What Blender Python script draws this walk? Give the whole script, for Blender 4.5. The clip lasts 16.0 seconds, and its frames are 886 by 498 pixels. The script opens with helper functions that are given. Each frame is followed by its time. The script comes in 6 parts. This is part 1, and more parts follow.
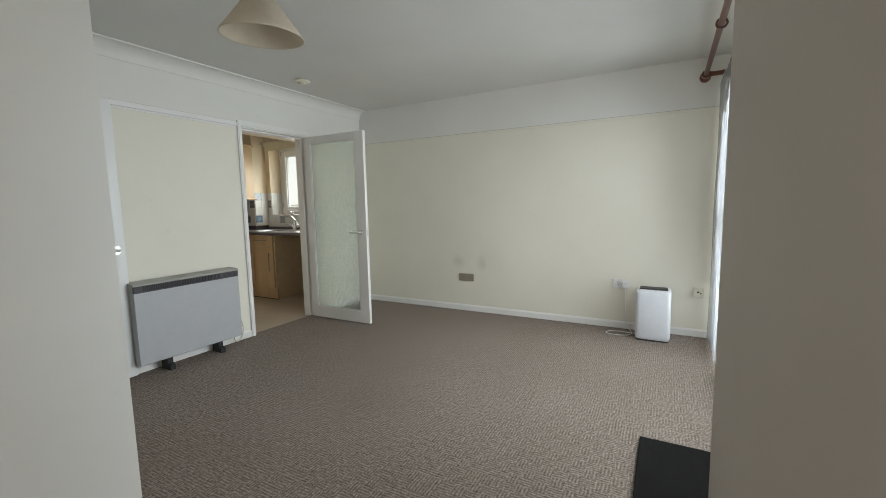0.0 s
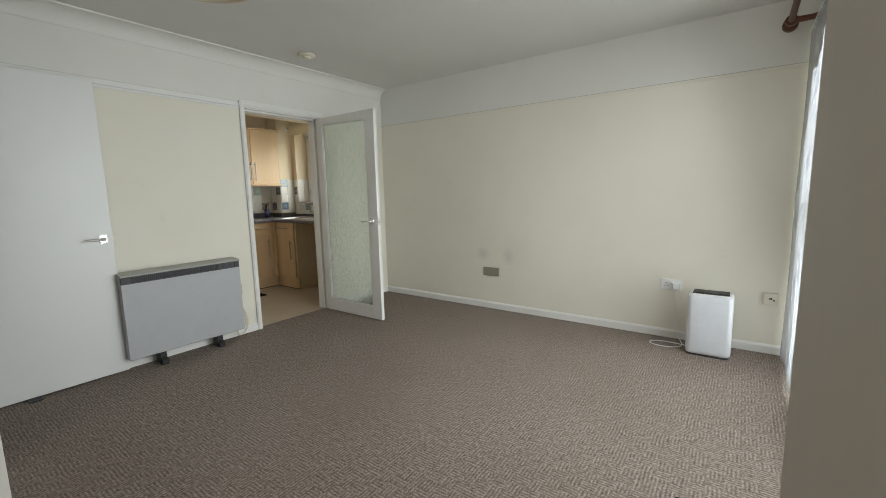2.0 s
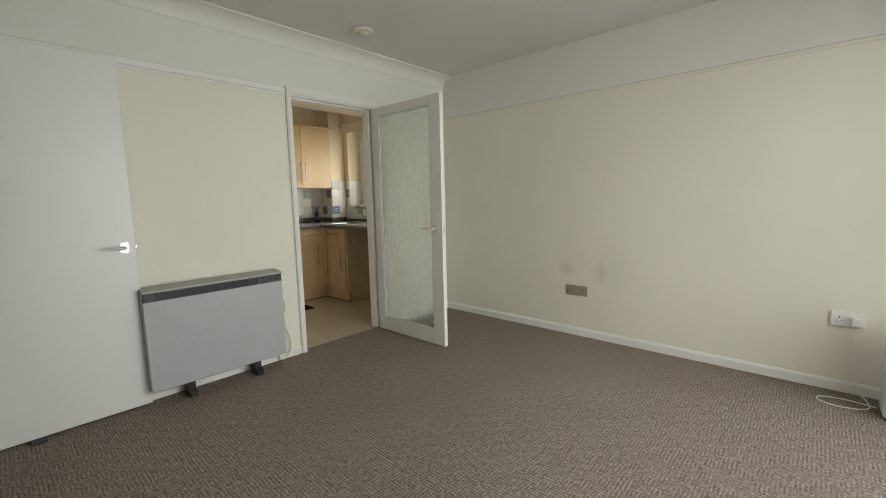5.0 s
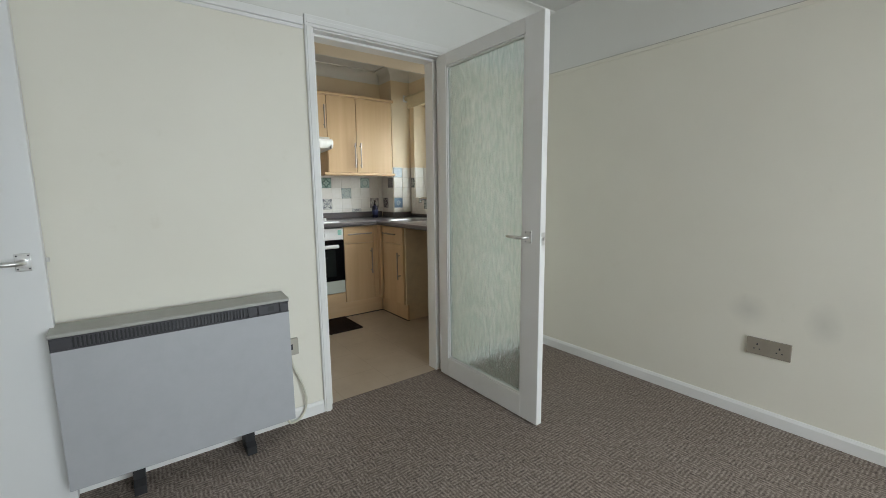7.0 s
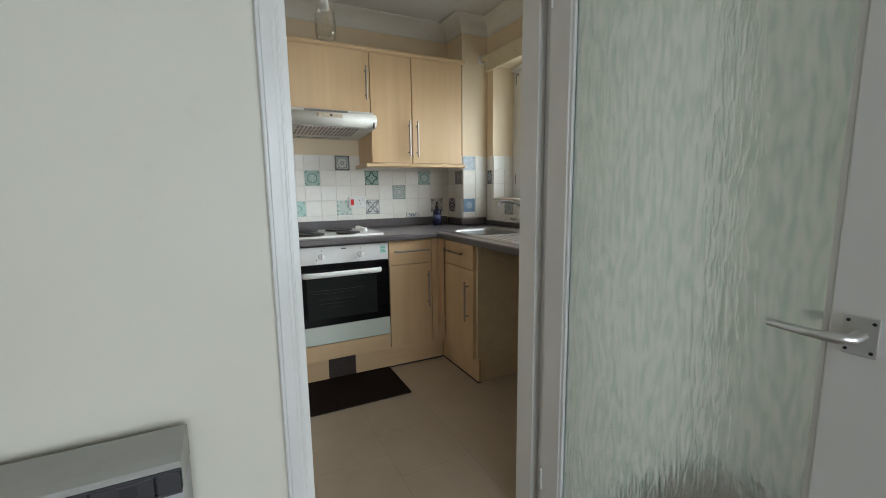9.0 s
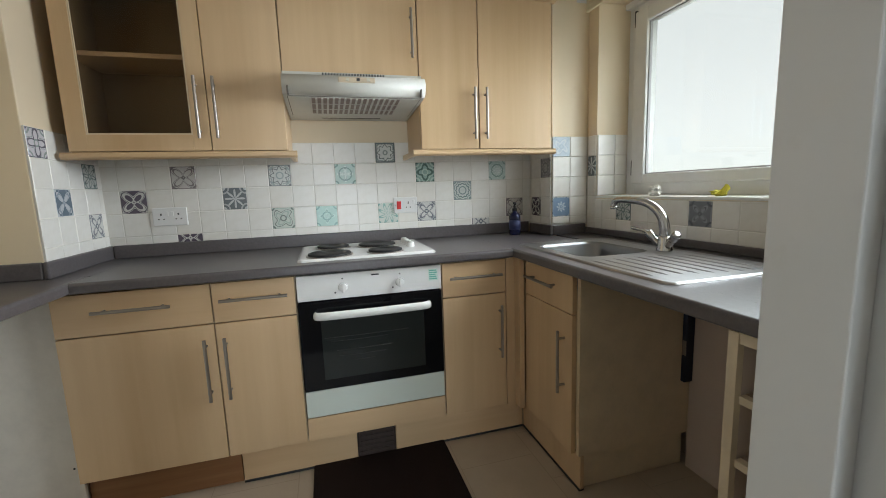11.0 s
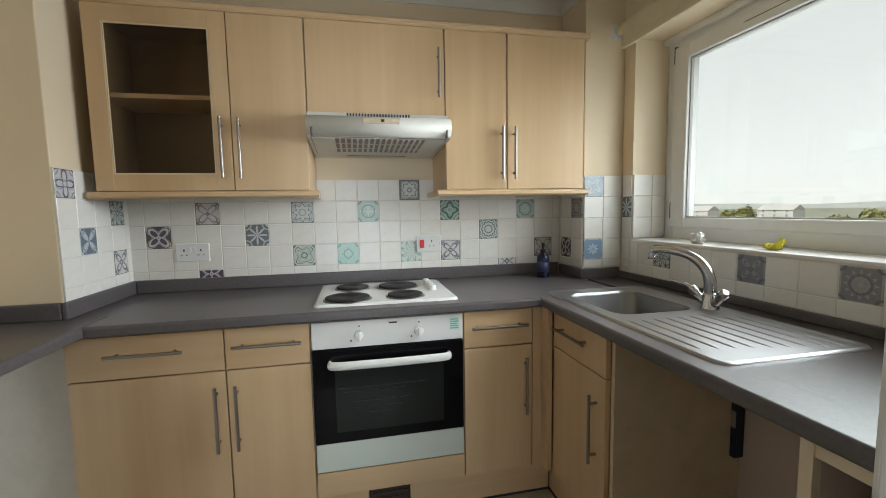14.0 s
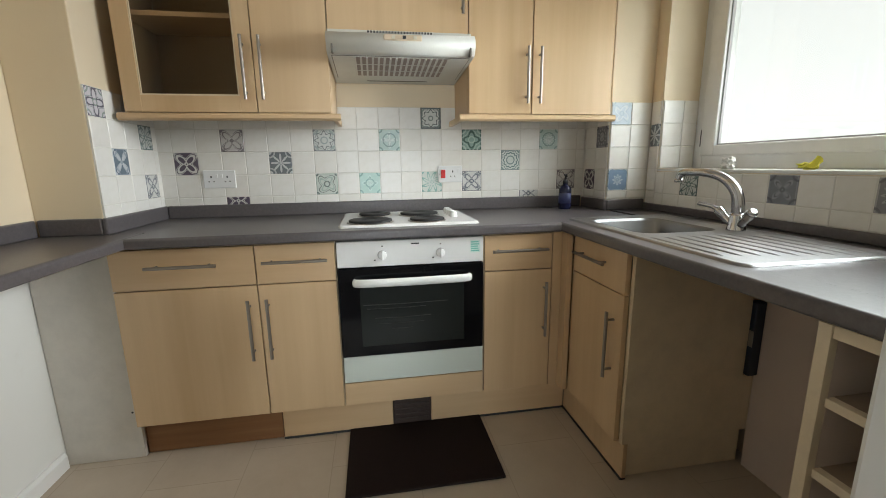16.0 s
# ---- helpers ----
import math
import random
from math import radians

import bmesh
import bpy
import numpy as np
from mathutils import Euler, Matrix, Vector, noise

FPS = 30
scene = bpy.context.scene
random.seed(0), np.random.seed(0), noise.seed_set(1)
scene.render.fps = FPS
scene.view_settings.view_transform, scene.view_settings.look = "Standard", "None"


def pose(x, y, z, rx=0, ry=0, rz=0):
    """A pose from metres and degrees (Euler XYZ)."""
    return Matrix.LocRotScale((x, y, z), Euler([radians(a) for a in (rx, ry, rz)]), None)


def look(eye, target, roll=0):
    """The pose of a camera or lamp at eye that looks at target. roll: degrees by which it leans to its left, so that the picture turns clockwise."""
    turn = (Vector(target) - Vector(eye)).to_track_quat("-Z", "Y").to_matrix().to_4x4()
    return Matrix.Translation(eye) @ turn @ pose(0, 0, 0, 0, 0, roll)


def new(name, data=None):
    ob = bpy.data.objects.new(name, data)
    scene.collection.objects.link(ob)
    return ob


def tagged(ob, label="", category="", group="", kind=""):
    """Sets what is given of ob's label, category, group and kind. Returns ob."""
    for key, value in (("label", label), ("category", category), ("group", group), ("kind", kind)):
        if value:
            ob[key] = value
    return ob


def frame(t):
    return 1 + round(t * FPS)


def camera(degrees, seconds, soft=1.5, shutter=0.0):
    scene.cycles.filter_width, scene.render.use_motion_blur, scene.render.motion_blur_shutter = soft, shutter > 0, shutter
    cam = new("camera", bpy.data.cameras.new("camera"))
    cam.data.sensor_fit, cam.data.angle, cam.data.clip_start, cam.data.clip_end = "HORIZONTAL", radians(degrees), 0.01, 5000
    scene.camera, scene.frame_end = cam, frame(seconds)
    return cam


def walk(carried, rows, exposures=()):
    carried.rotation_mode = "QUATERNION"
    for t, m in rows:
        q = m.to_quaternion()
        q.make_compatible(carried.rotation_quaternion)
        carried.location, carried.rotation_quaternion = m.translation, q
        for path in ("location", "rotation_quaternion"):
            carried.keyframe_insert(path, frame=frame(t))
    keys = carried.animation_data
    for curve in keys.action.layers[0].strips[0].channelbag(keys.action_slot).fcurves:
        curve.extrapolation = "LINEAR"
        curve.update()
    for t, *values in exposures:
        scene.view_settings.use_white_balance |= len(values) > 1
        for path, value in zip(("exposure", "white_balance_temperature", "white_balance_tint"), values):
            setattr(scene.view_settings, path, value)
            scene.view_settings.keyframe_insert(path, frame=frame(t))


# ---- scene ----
cam = camera(93.9, 16.0, soft=0.9)
METRES, EYE, TILT, LEAN, TURN = 5.06, 1.225, 0.0, 0.0, 28.6
ROWS = [
    (0.0, 0.0, 0.0, 0.0, -0.13, -6.27, 1.17),
    (0.5, 0.0056, 0.0371, 0.0016, 0.69, -6.54, 1.03),
    (1.0, 0.0181, 0.0706, 0.0035, 2.37, -6.69, 1.28),
    (1.5, 0.0466, 0.0852, 0.0012, 5.35, -7.36, 1.27),
    (2.0, 0.061, 0.0897, -0.0036, 7.16, -7.88, 1.3),
    (2.5, 0.0612, 0.0889, -0.0032, 8.14, -8.16, 1.31),
    (3.0, 0.0612, 0.0881, -0.0028, 8.81, -8.2, 1.28),
    (3.5, 0.0615, 0.0878, -0.0029, 9.43, -8.21, 1.24),
    (4.0, 0.0523, 0.1075, -0.0034, 9.99, -8.28, 1.04),
    (4.5, 0.0247, 0.1576, -0.007, 11.56, -7.51, 1.13),
    (7.0, -0.0744, 0.4379, -0.0104, 24.61, -7.94, 0.65),
    (7.5, -0.0966, 0.4919, -0.0082, 27.28, -8.13, 0.42),
    (8.0, -0.1354, 0.5461, -0.0092, 28.17, -8.28, 1.17),
    (8.5, -0.1679, 0.5982, -0.0119, 30.77, -8.08, 1.5),
    (9.0, -0.1994, 0.6557, -0.0087, 34.64, -8.22, 0.7),
    (9.5, -0.2339, 0.7035, -0.0077, 37.45, -8.40, 1.3),
    (12.0, -0.3098, 0.8185, -0.012, 48.78, -7.13, 1.77),
    (12.5, -0.3101, 0.818, -0.0072, 49.13, -5.94, 1.57),
    (13.0, -0.3117, 0.8184, 0.0008, 49.4, -5.03, 1.28),
    (13.5, -0.3128, 0.8171, 0.0089, 49.39, -4.66, 1.06),
    (14.0, -0.311, 0.815, 0.0081, 49.27, -5.27, 0.97),
    (14.5, -0.3098, 0.813, 0.0001, 49.17, -6.73, 1.05),
    (15.0, -0.3092, 0.8118, -0.0068, 49.23, -8.79, 1.09),
    (15.5, -0.308, 0.8094, -0.0125, 49.76, -10.52, 0.99),
    (16.0, -0.3079, 0.8085, -0.0164, 51.83, -11.51, 0.81),
]
walk(cam, [(t, pose(0, 0, EYE, TILT, LEAN, TURN) @ pose(METRES * x, METRES * y, METRES * z, 90 + pitch, roll, yaw)) for t, x, y, z, yaw, pitch, roll in ROWS],
     [(0.0, 0.86, 6600, 10), (1.5, 0.75, 6950, 10), (2.5, 0.91, 6700, 10), (3.5, 0.91, 6750, 10), (4.5, 0.78, 7350, 10), (7.0, 0.93, 6430, 10), (8.5, 0.84, 6370, 10), (9.5, 0.67, 6230, 10), (12.0, 0.89, 6340, 10), (14.5, 0.78, 6430, 10), (16.0, 0.99, 6520, 10)])

# ---- light ----
world = bpy.data.worlds.new("sky")
scene.world = world
world.use_nodes = True
wtree = world.node_tree
sky = wtree.nodes.new("ShaderNodeTexSky")
sky.sky_type = 'NISHITA'
sky.sun_disc = False
sky.sun_elevation = radians(48)
sky.sun_rotation = radians(215)
sky.air_density, sky.dust_density, sky.ozone_density = 0.8, 0.3, 1.0
thin = wtree.nodes.new("ShaderNodeHueSaturation")
thin.inputs["Saturation"].default_value = 0.3
cloud = wtree.nodes.new("ShaderNodeMixRGB")      # thin even cloud over the sky
cloud.inputs[0].default_value, cloud.inputs[2].default_value = 0.75, (4.5, 4.5, 4.25, 1)
wtree.links.new(sky.outputs[0], thin.inputs["Color"])
wtree.links.new(thin.outputs[0], cloud.inputs[1])
wtree.links.new(cloud.outputs[0], wtree.nodes["Background"].inputs[0])
wtree.nodes["Background"].inputs[1].default_value = 0.125
sun = new("sun", bpy.data.lights.new("sun", 'SUN'))
sun.data.energy, sun.data.angle, sun.data.color = 3.0, radians(0.5), (1.0, 0.95, 0.88)
sun.matrix_world = look((-20, -28, 40), (0, 0, 0))



def opening_light(name, at, target, w, h, watts, colour, spread=180):
    """Area lamp standing in for daylight at an opening."""
    lamp = new(name, bpy.data.lights.new(name, 'AREA'))
    lamp.data.shape, lamp.data.size, lamp.data.size_y = 'RECTANGLE', w, h
    lamp.data.energy, lamp.data.color, lamp.data.spread = watts, colour, radians(spread)
    lamp.matrix_world = look(at, target)


opening_light("daylight_kitchen", (-4.45, 4.53, 1.60), (-4.85, 1.84, 0.8), 1.0, 0.62, 6.6, (0.92, 0.98, 1.0), 94)
opening_light("daylight_kitchen_sides", (-4.50, 4.525, 1.58), (-4.50, 0, 1.4), 1.05, 0.66, 2.5, (0.94, 0.98, 1.0), 180)
opening_light("daylight_living", (0.66, 2.75, 1.15), (-2.6, 2.35, 0.25), 2.2, 1.9, 69, (0.87, 0.96, 1.0), 122)
# Fill lamp added behind the camera to brighten the hall; no window known there.
opening_light("fill_light_hall", (-0.75, -2.62, 1.45), (-0.75, 0, 1.45), 1.5, 1.2, 8.5, (1.0, 0.955, 0.915))


# ---- materials ----
def material(name, colour, rough=0.5, metal=0.0, spec=0.5):
    m = bpy.data.materials.new(name)
    m.use_nodes = True
    b = m.node_tree.nodes["Principled BSDF"]
    b.inputs["Base Color"].default_value = (*colour, 1)
    b.inputs["Roughness"].default_value = rough
    b.inputs["Metallic"].default_value = metal
    b.inputs["Specular IOR Level"].default_value = spec
    return m


def node(m, kind, **values):
    n = m.node_tree.nodes.new(kind)
    for key, value in values.items():
        n.inputs[key].default_value = value
    return n


def link(m, a, b):
    m.node_tree.links.new(a, b)


def bsdf(m):
    return m.node_tree.nodes["Principled BSDF"]


def coords(m, scale=(1, 1, 1), which="Object"):
    t = node(m, "ShaderNodeTexCoord")
    p = node(m, "ShaderNodeMapping")
    p.inputs["Scale"].default_value = scale
    link(m, t.outputs[which], p.inputs["Vector"])
    return p.outputs[0]


def noise_of(m, vector, scale, detail=4.0, rough=0.55):
    n = node(m, "ShaderNodeTexNoise", Scale=scale, Detail=detail, Roughness=rough)
    link(m, vector, n.inputs["Vector"])
    return n.outputs["Fac"]


def ramp(m, fac, stops):
    r = m.node_tree.nodes.new("ShaderNodeValToRGB")
    while len(r.color_ramp.elements) < len(stops):
        r.color_ramp.elements.new(0.5)
    for e, (p, c) in zip(r.color_ramp.elements, stops):
        e.position, e.color = p, (*c, 1)
    link(m, fac, r.inputs[0])
    return r.outputs[0]


def maths(m, op, a, b=0.0, c=0.0):
    n = m.node_tree.nodes.new("ShaderNodeMath")
    n.operation = op
    for i, v in enumerate((a, b, c)):
        if isinstance(v, (int, float)):
            n.inputs[i].default_value = v
        else:
            link(m, v, n.inputs[i])
    return n.outputs[0]


def mix(m, fac, a, b, blend='MIX'):
    n = m.node_tree.nodes.new("ShaderNodeMix")
    n.data_type, n.blend_type = 'RGBA', blend
    for i, v in ((0, fac), (6, a), (7, b)):
        if isinstance(v, (int, float)):
            n.inputs[i].default_value = v
        elif isinstance(v, tuple):
            n.inputs[i].default_value = (*v, 1)
        else:
            link(m, v, n.inputs[i])
    return n.outputs[2]


def bump(m, height, strength=0.2, distance=0.01):
    n = node(m, "ShaderNodeBump", Strength=strength, Distance=distance)
    link(m, height, n.inputs["Height"])
    link(m, n.outputs[0], bsdf(m).inputs["Normal"])


def paint(name, colour, dark, rough=0.6, relief=0.08, scale=1.3):
    """Painted surface with faint patches, scuffs and roller texture."""
    m = material(name, colour, rough)
    v = coords(m)
    big = noise_of(m, v, scale, 5)
    col = ramp(m, big, [(0.3, dark), (0.62, colour)])
    spots = ramp(m, noise_of(m, v, 9, 6, 0.7), [(0.25, (0.96, 0.955, 0.94)), (0.38, (1, 1, 1))])
    link(m, mix(m, 1.0, col, spots, 'MULTIPLY'), bsdf(m).inputs["Base Color"])
    bump(m, noise_of(m, v, 260, 3), relief, 0.002)
    return m


def wood(name, light, dark, rough=0.4, axis='z'):
    m = material(name, light, rough)
    s = {'z': (22, 22, 1.1), 'y': (22, 1.1, 22), 'x': (1.1, 22, 22)}[axis]
    v = coords(m, s)
    g = noise_of(m, v, 1.6, 6, 0.62)
    col = ramp(m, g, [(0.3, dark), (0.52, tuple((a + b) / 2 for a, b in zip(light, dark))), (0.72, light)])
    s2 = tuple(k * 0.16 for k in s)
    patch = ramp(m, noise_of(m, coords(m, s2), 1.4, 3), [(0.32, (0.86, 0.825, 0.78)), (0.62, (1, 1, 1))])
    info = node(m, "ShaderNodeObjectInfo")
    tone = ramp(m, info.outputs["Random"], [(0.0, (0.95, 0.94, 0.92)), (1.0, (1, 1, 1))])
    col = mix(m, 1.0, mix(m, 1.0, col, patch, 'MULTIPLY'), tone, 'MULTIPLY')
    link(m, col, bsdf(m).inputs["Base Color"])
    bump(m, g, 0.05, 0.002)
    return m


def metal(name, colour, rough=0.25, axis=None):
    m = material(name, colour, rough, 1.0)
    v = coords(m, {None: (1, 1, 1), 'x': (2, 200, 200), 'z': (200, 200, 2)}[axis])
    r = noise_of(m, v, 30 if axis is None else 3, 3)
    rr = node(m, "ShaderNodeMapRange")
    rr.inputs["To Min"].default_value, rr.inputs["To Max"].default_value = rough * 0.7, rough * 1.4
    link(m, r, rr.inputs["Value"])
    link(m, rr.outputs[0], bsdf(m).inputs["Roughness"])
    return m


def plastic(name, colour, rough=0.4, speck=0.06):
    m = material(name, colour, rough)
    v = coords(m)
    n = noise_of(m, v, 14, 5, 0.65)
    link(m, ramp(m, n, [(0.3, tuple(c * (1 - speck * 1.6) for c in colour)), (0.6, colour)]), bsdf(m).inputs["Base Color"])
    bump(m, noise_of(m, v, 420, 2), 0.04, 0.001)
    return m


CREAM = paint("cream_wall_paint", (0.80, 0.765, 0.67), (0.765, 0.728, 0.63))
NORTHP = paint("cream_wall_paint_smudged", (0.80, 0.765, 0.67), (0.765, 0.728, 0.63))


def smudges(m, spots):
    """Grey soot marks of the given x, z and size on a painted wall."""
    b = bsdf(m)
    col = b.inputs["Base Color"].links[0].from_socket
    sep = node(m, "ShaderNodeSeparateXYZ")
    link(m, coords(m), sep.inputs[0])
    n = noise_of(m, coords(m), 9, 4)
    for x, z, sx, sz, dark in spots:
        dx = maths(m, 'DIVIDE', maths(m, 'SUBTRACT', sep.outputs[0], x), sx)
        dz = maths(m, 'DIVIDE', maths(m, 'SUBTRACT', sep.outputs[2], z), sz)
        r = maths(m, 'SQRT', maths(m, 'ADD', maths(m, 'MULTIPLY', dx, dx), maths(m, 'MULTIPLY', dz, dz)))
        f = maths(m, 'MULTIPLY', maths(m, 'MAXIMUM', maths(m, 'SUBTRACT', 1.25, maths(m, 'ADD', r, maths(m, 'MULTIPLY', n, 0.5))), 0.0), dark)
        col = mix(m, f, col, (0.16, 0.15, 0.14))
    link(m, col, b.inputs["Base Color"])


smudges(NORTHP, [(-2.10, 0.56, 0.10, 0.085, 0.22), (-1.81, 0.55, 0.075, 0.11, 0.2), (-1.72, 0.62, 0.2, 0.22, 0.05), (-2.5, 1.3, 0.5, 0.5, 0.025), (-1.1, 1.0, 0.6, 0.4, 0.02)])
WHITE = paint("white_wall_paint", (0.77, 0.76, 0.72), (0.735, 0.725, 0.685))
CEIL = paint("ceiling_paint", (0.70, 0.69, 0.66), (0.665, 0.655, 0.625), 0.8, 0.15)
KCREAM = paint("kitchen_cream_paint", (0.80, 0.68, 0.50), (0.77, 0.64, 0.46))
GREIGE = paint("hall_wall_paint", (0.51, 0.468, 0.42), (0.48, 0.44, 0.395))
GLOSS = paint("white_gloss_paint", (0.82, 0.81, 0.79), (0.78, 0.77, 0.74), 0.28, 0.03, 3)
DOORW = paint("door_white_paint", (0.80, 0.80, 0.79), (0.765, 0.765, 0.755), 0.36, 0.03, 1.0)
MAPLE = wood("maple_laminate", (0.72, 0.525, 0.322), (0.68, 0.482, 0.288), 0.36)
MAPLEY = wood("maple_laminate_across", (0.72, 0.525, 0.322), (0.68, 0.482, 0.288), 0.36, 'y')
CARCASS = plastic("cream_melamine", (0.76, 0.625, 0.43), 0.4)
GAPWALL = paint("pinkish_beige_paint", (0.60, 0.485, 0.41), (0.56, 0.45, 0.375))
PANELW = plastic("white_melamine", (0.73, 0.69, 0.63), 0.4)
PLYWOOD = wood("brown_plinth_board", (0.33, 0.165, 0.07), (0.25, 0.115, 0.045), 0.5, 'y')
POLEWOOD = wood("reddish_stained_wood", (0.15, 0.045, 0.02), (0.095, 0.027, 0.012), 0.35, 'y')
STEEL = metal("brushed_steel", (0.36, 0.335, 0.31), 0.34, 'z')
CHROME = metal("chrome", (0.55, 0.55, 0.56), 0.12)
SINKS = metal("stainless_sink", (0.42, 0.42, 0.425), 0.36, 'x')
BOWLS = metal("satin_sink_bowl", (0.27, 0.27, 0.275), 0.32)
ALUM = metal("satin_aluminium", (0.72, 0.71, 0.69), 0.33)
BRASS = metal("aged_brass", (0.52, 0.33, 0.12), 0.35)
ENAMEL = plastic("white_enamel", (0.83, 0.83, 0.82), 0.18, 0.02)
WPLAST = plastic("white_plastic", (0.80, 0.80, 0.79), 0.35, 0.03)
OLDWHITE = plastic("ivory_plastic", (0.70, 0.66, 0.55), 0.38, 0.05)
HOODW = plastic("cream_white_enamel", (0.66, 0.65, 0.60), 0.46, 0.04)
BLACKG = material("black_oven_glass", (0.005, 0.005, 0.006), 0.06, 0, 0.25)
BLACKP = plastic("black_plastic", (0.022, 0.022, 0.024), 0.5)
CHARC = plastic("charcoal_plastic", (0.035, 0.035, 0.038), 0.5)
IRON = plastic("cast_iron_plate", (0.018, 0.017, 0.018), 0.65, 0.3)
HEATG = plastic("grey_heater_enamel", (0.445, 0.452, 0.468), 0.42, 0.03)
GRIDG = plastic("dark_grey_grille_plastic", (0.055, 0.053, 0.06), 0.45)
HEATT = plastic("beige_heater_top", (0.40, 0.395, 0.365), 0.45, 0.05)
RED = material("red_switch", (0.62, 0.03, 0.03), 0.3)
BROWNP = plastic("brown_metal_plate", (0.30, 0.26, 0.21), 0.4)
SPURP = plastic("beige_metal_plate", (0.46, 0.43, 0.36), 0.4)
# Colour of the thin strips that stand for the rails' edge shadow.
EDGE_SHADOW = plastic("rail_edge_shadow", (0.50, 0.475, 0.42), 0.8)
SKYBLUE = material("pale_oven_panel", (0.65, 0.71, 0.65), 0.12)


def carpet_material():
    """Brown-grey loop carpet in a broken basket weave."""
    m = material("basket_weave_carpet", (0.3, 0.25, 0.22), 0.95, 0, 0.1)
    v = coords(m)
    d = node(m, "ShaderNodeTexNoise", Scale=16.0, Detail=2.0)
    link(m, v, d.inputs["Vector"])
    sub = m.node_tree.nodes.new("ShaderNodeVectorMath")
    sub.operation = 'MULTIPLY_ADD'
    sub.inputs[1].default_value, sub.inputs[2].default_value = (0.011, 0.011, 0), (-0.0055, -0.0055, 0)
    link(m, d.outputs["Color"], sub.inputs[0])
    add = m.node_tree.nodes.new("ShaderNodeVectorMath")
    link(m, sub.outputs[0], add.inputs[0])
    link(m, v, add.inputs[1])
    sep = node(m, "ShaderNodeSeparateXYZ")
    link(m, add.outputs[0], sep.inputs[0])
    x, y = sep.outputs[0], sep.outputs[1]
    block = 0.06
    cx, cy = maths(m, 'FLOOR', maths(m, 'DIVIDE', x, block)), maths(m, 'FLOOR', maths(m, 'DIVIDE', y, block))
    par = maths(m, 'FLOORED_MODULO', maths(m, 'ADD', cx, cy), 2.0)
    comb = node(m, "ShaderNodeCombineXYZ")
    link(m, cx, comb.inputs[0])
    link(m, cy, comb.inputs[1])
    wn = m.node_tree.nodes.new("ShaderNodeTexWhiteNoise")
    link(m, comb.outputs[0], wn.inputs[0])
    flip = maths(m, 'LESS_THAN', wn.outputs[0], 0.1)
    odd = maths(m, 'ABSOLUTE', maths(m, 'SUBTRACT', par, flip))
    w = 2 * math.pi / (block / 4)
    ribx = maths(m, 'SINE', maths(m, 'MULTIPLY', x, w))
    riby = maths(m, 'SINE', maths(m, 'MULTIPLY', y, w))
    rib = maths(m, 'ADD', maths(m, 'MULTIPLY', odd, ribx), maths(m, 'MULTIPLY', maths(m, 'SUBTRACT', 1.0, odd), riby))
    rib = maths(m, 'MULTIPLY_ADD', rib, 0.5, 0.5)
    tuft = noise_of(m, v, 95, 4, 0.8)
    fine = noise_of(m, v, 45, 3, 0.7)
    h = maths(m, 'ADD', maths(m, 'MULTIPLY_ADD', rib, 0.15, 0.09), maths(m, 'ADD', maths(m, 'MULTIPLY', tuft, 0.82), maths(m, 'MULTIPLY', fine, 0.45)))
    col = ramp(m, h, [(0.59, (0.10, 0.082, 0.07)), (0.795, (0.25, 0.206, 0.177)), (0.99, (0.455, 0.39, 0.345))])
    wear = ramp(m, noise_of(m, v, 1.1, 4), [(0.3, (0.88, 0.86, 0.84)), (0.65, (1, 1, 1))])
    link(m, mix(m, 1.0, col, wear, 'MULTIPLY'), bsdf(m).inputs["Base Color"])
    bump(m, h, 0.5, 0.004)
    return m


def vinyl_material():
    m = material("beige_vinyl", (0.42, 0.35, 0.27), 0.42, 0, 0.3)
    v = coords(m)
    br = node(m, "ShaderNodeTexBrick", Scale=1.0)
    br.inputs["Mortar Size"].default_value = 0.002
    br.inputs["Brick Width"].default_value, br.inputs["Row Height"].default_value = 0.33, 0.33
    br.inputs["Color1"].default_value, br.inputs["Color2"].default_value = (0.545, 0.455, 0.355, 1), (0.53, 0.44, 0.34, 1)
    br.inputs["Mortar"].default_value = (0.46, 0.38, 0.29, 1)
    link(m, v, br.inputs["Vector"])
    blot = ramp(m, noise_of(m, v, 5, 6, 0.65), [(0.3, (0.90, 0.885, 0.87)), (0.65, (1, 1, 1))])
    link(m, mix(m, 1.0, br.outputs["Color"], blot, 'MULTIPLY'), bsdf(m).inputs["Base Color"])
    bump(m, br.outputs["Fac"], -0.1, 0.002)
    return m


def worktop_material():
    m = material("slate_grey_laminate", (0.1, 0.095, 0.1), 0.31)
    v = coords(m)
    a = noise_of(m, v, 85, 7, 0.72)
    col = ramp(m, a, [(0.3, (0.096, 0.086, 0.088)), (0.5, (0.112, 0.101, 0.104)), (0.72, (0.134, 0.122, 0.126))])
    link(m, col, bsdf(m).inputs["Base Color"])
    bump(m, a, 0.08, 0.001)
    return m


def mat_material(name, colour):
    m = material(name, colour, 0.95, 0, 0.1)
    v = coords(m)
    n = noise_of(m, v, 300, 3, 0.7)
    link(m, ramp(m, n, [(0.3, tuple(c * 0.5 for c in colour)), (0.7, tuple(c * 1.6 for c in colour))]), bsdf(m).inputs["Base Color"])
    bump(m, n, 0.8, 0.004)
    return m


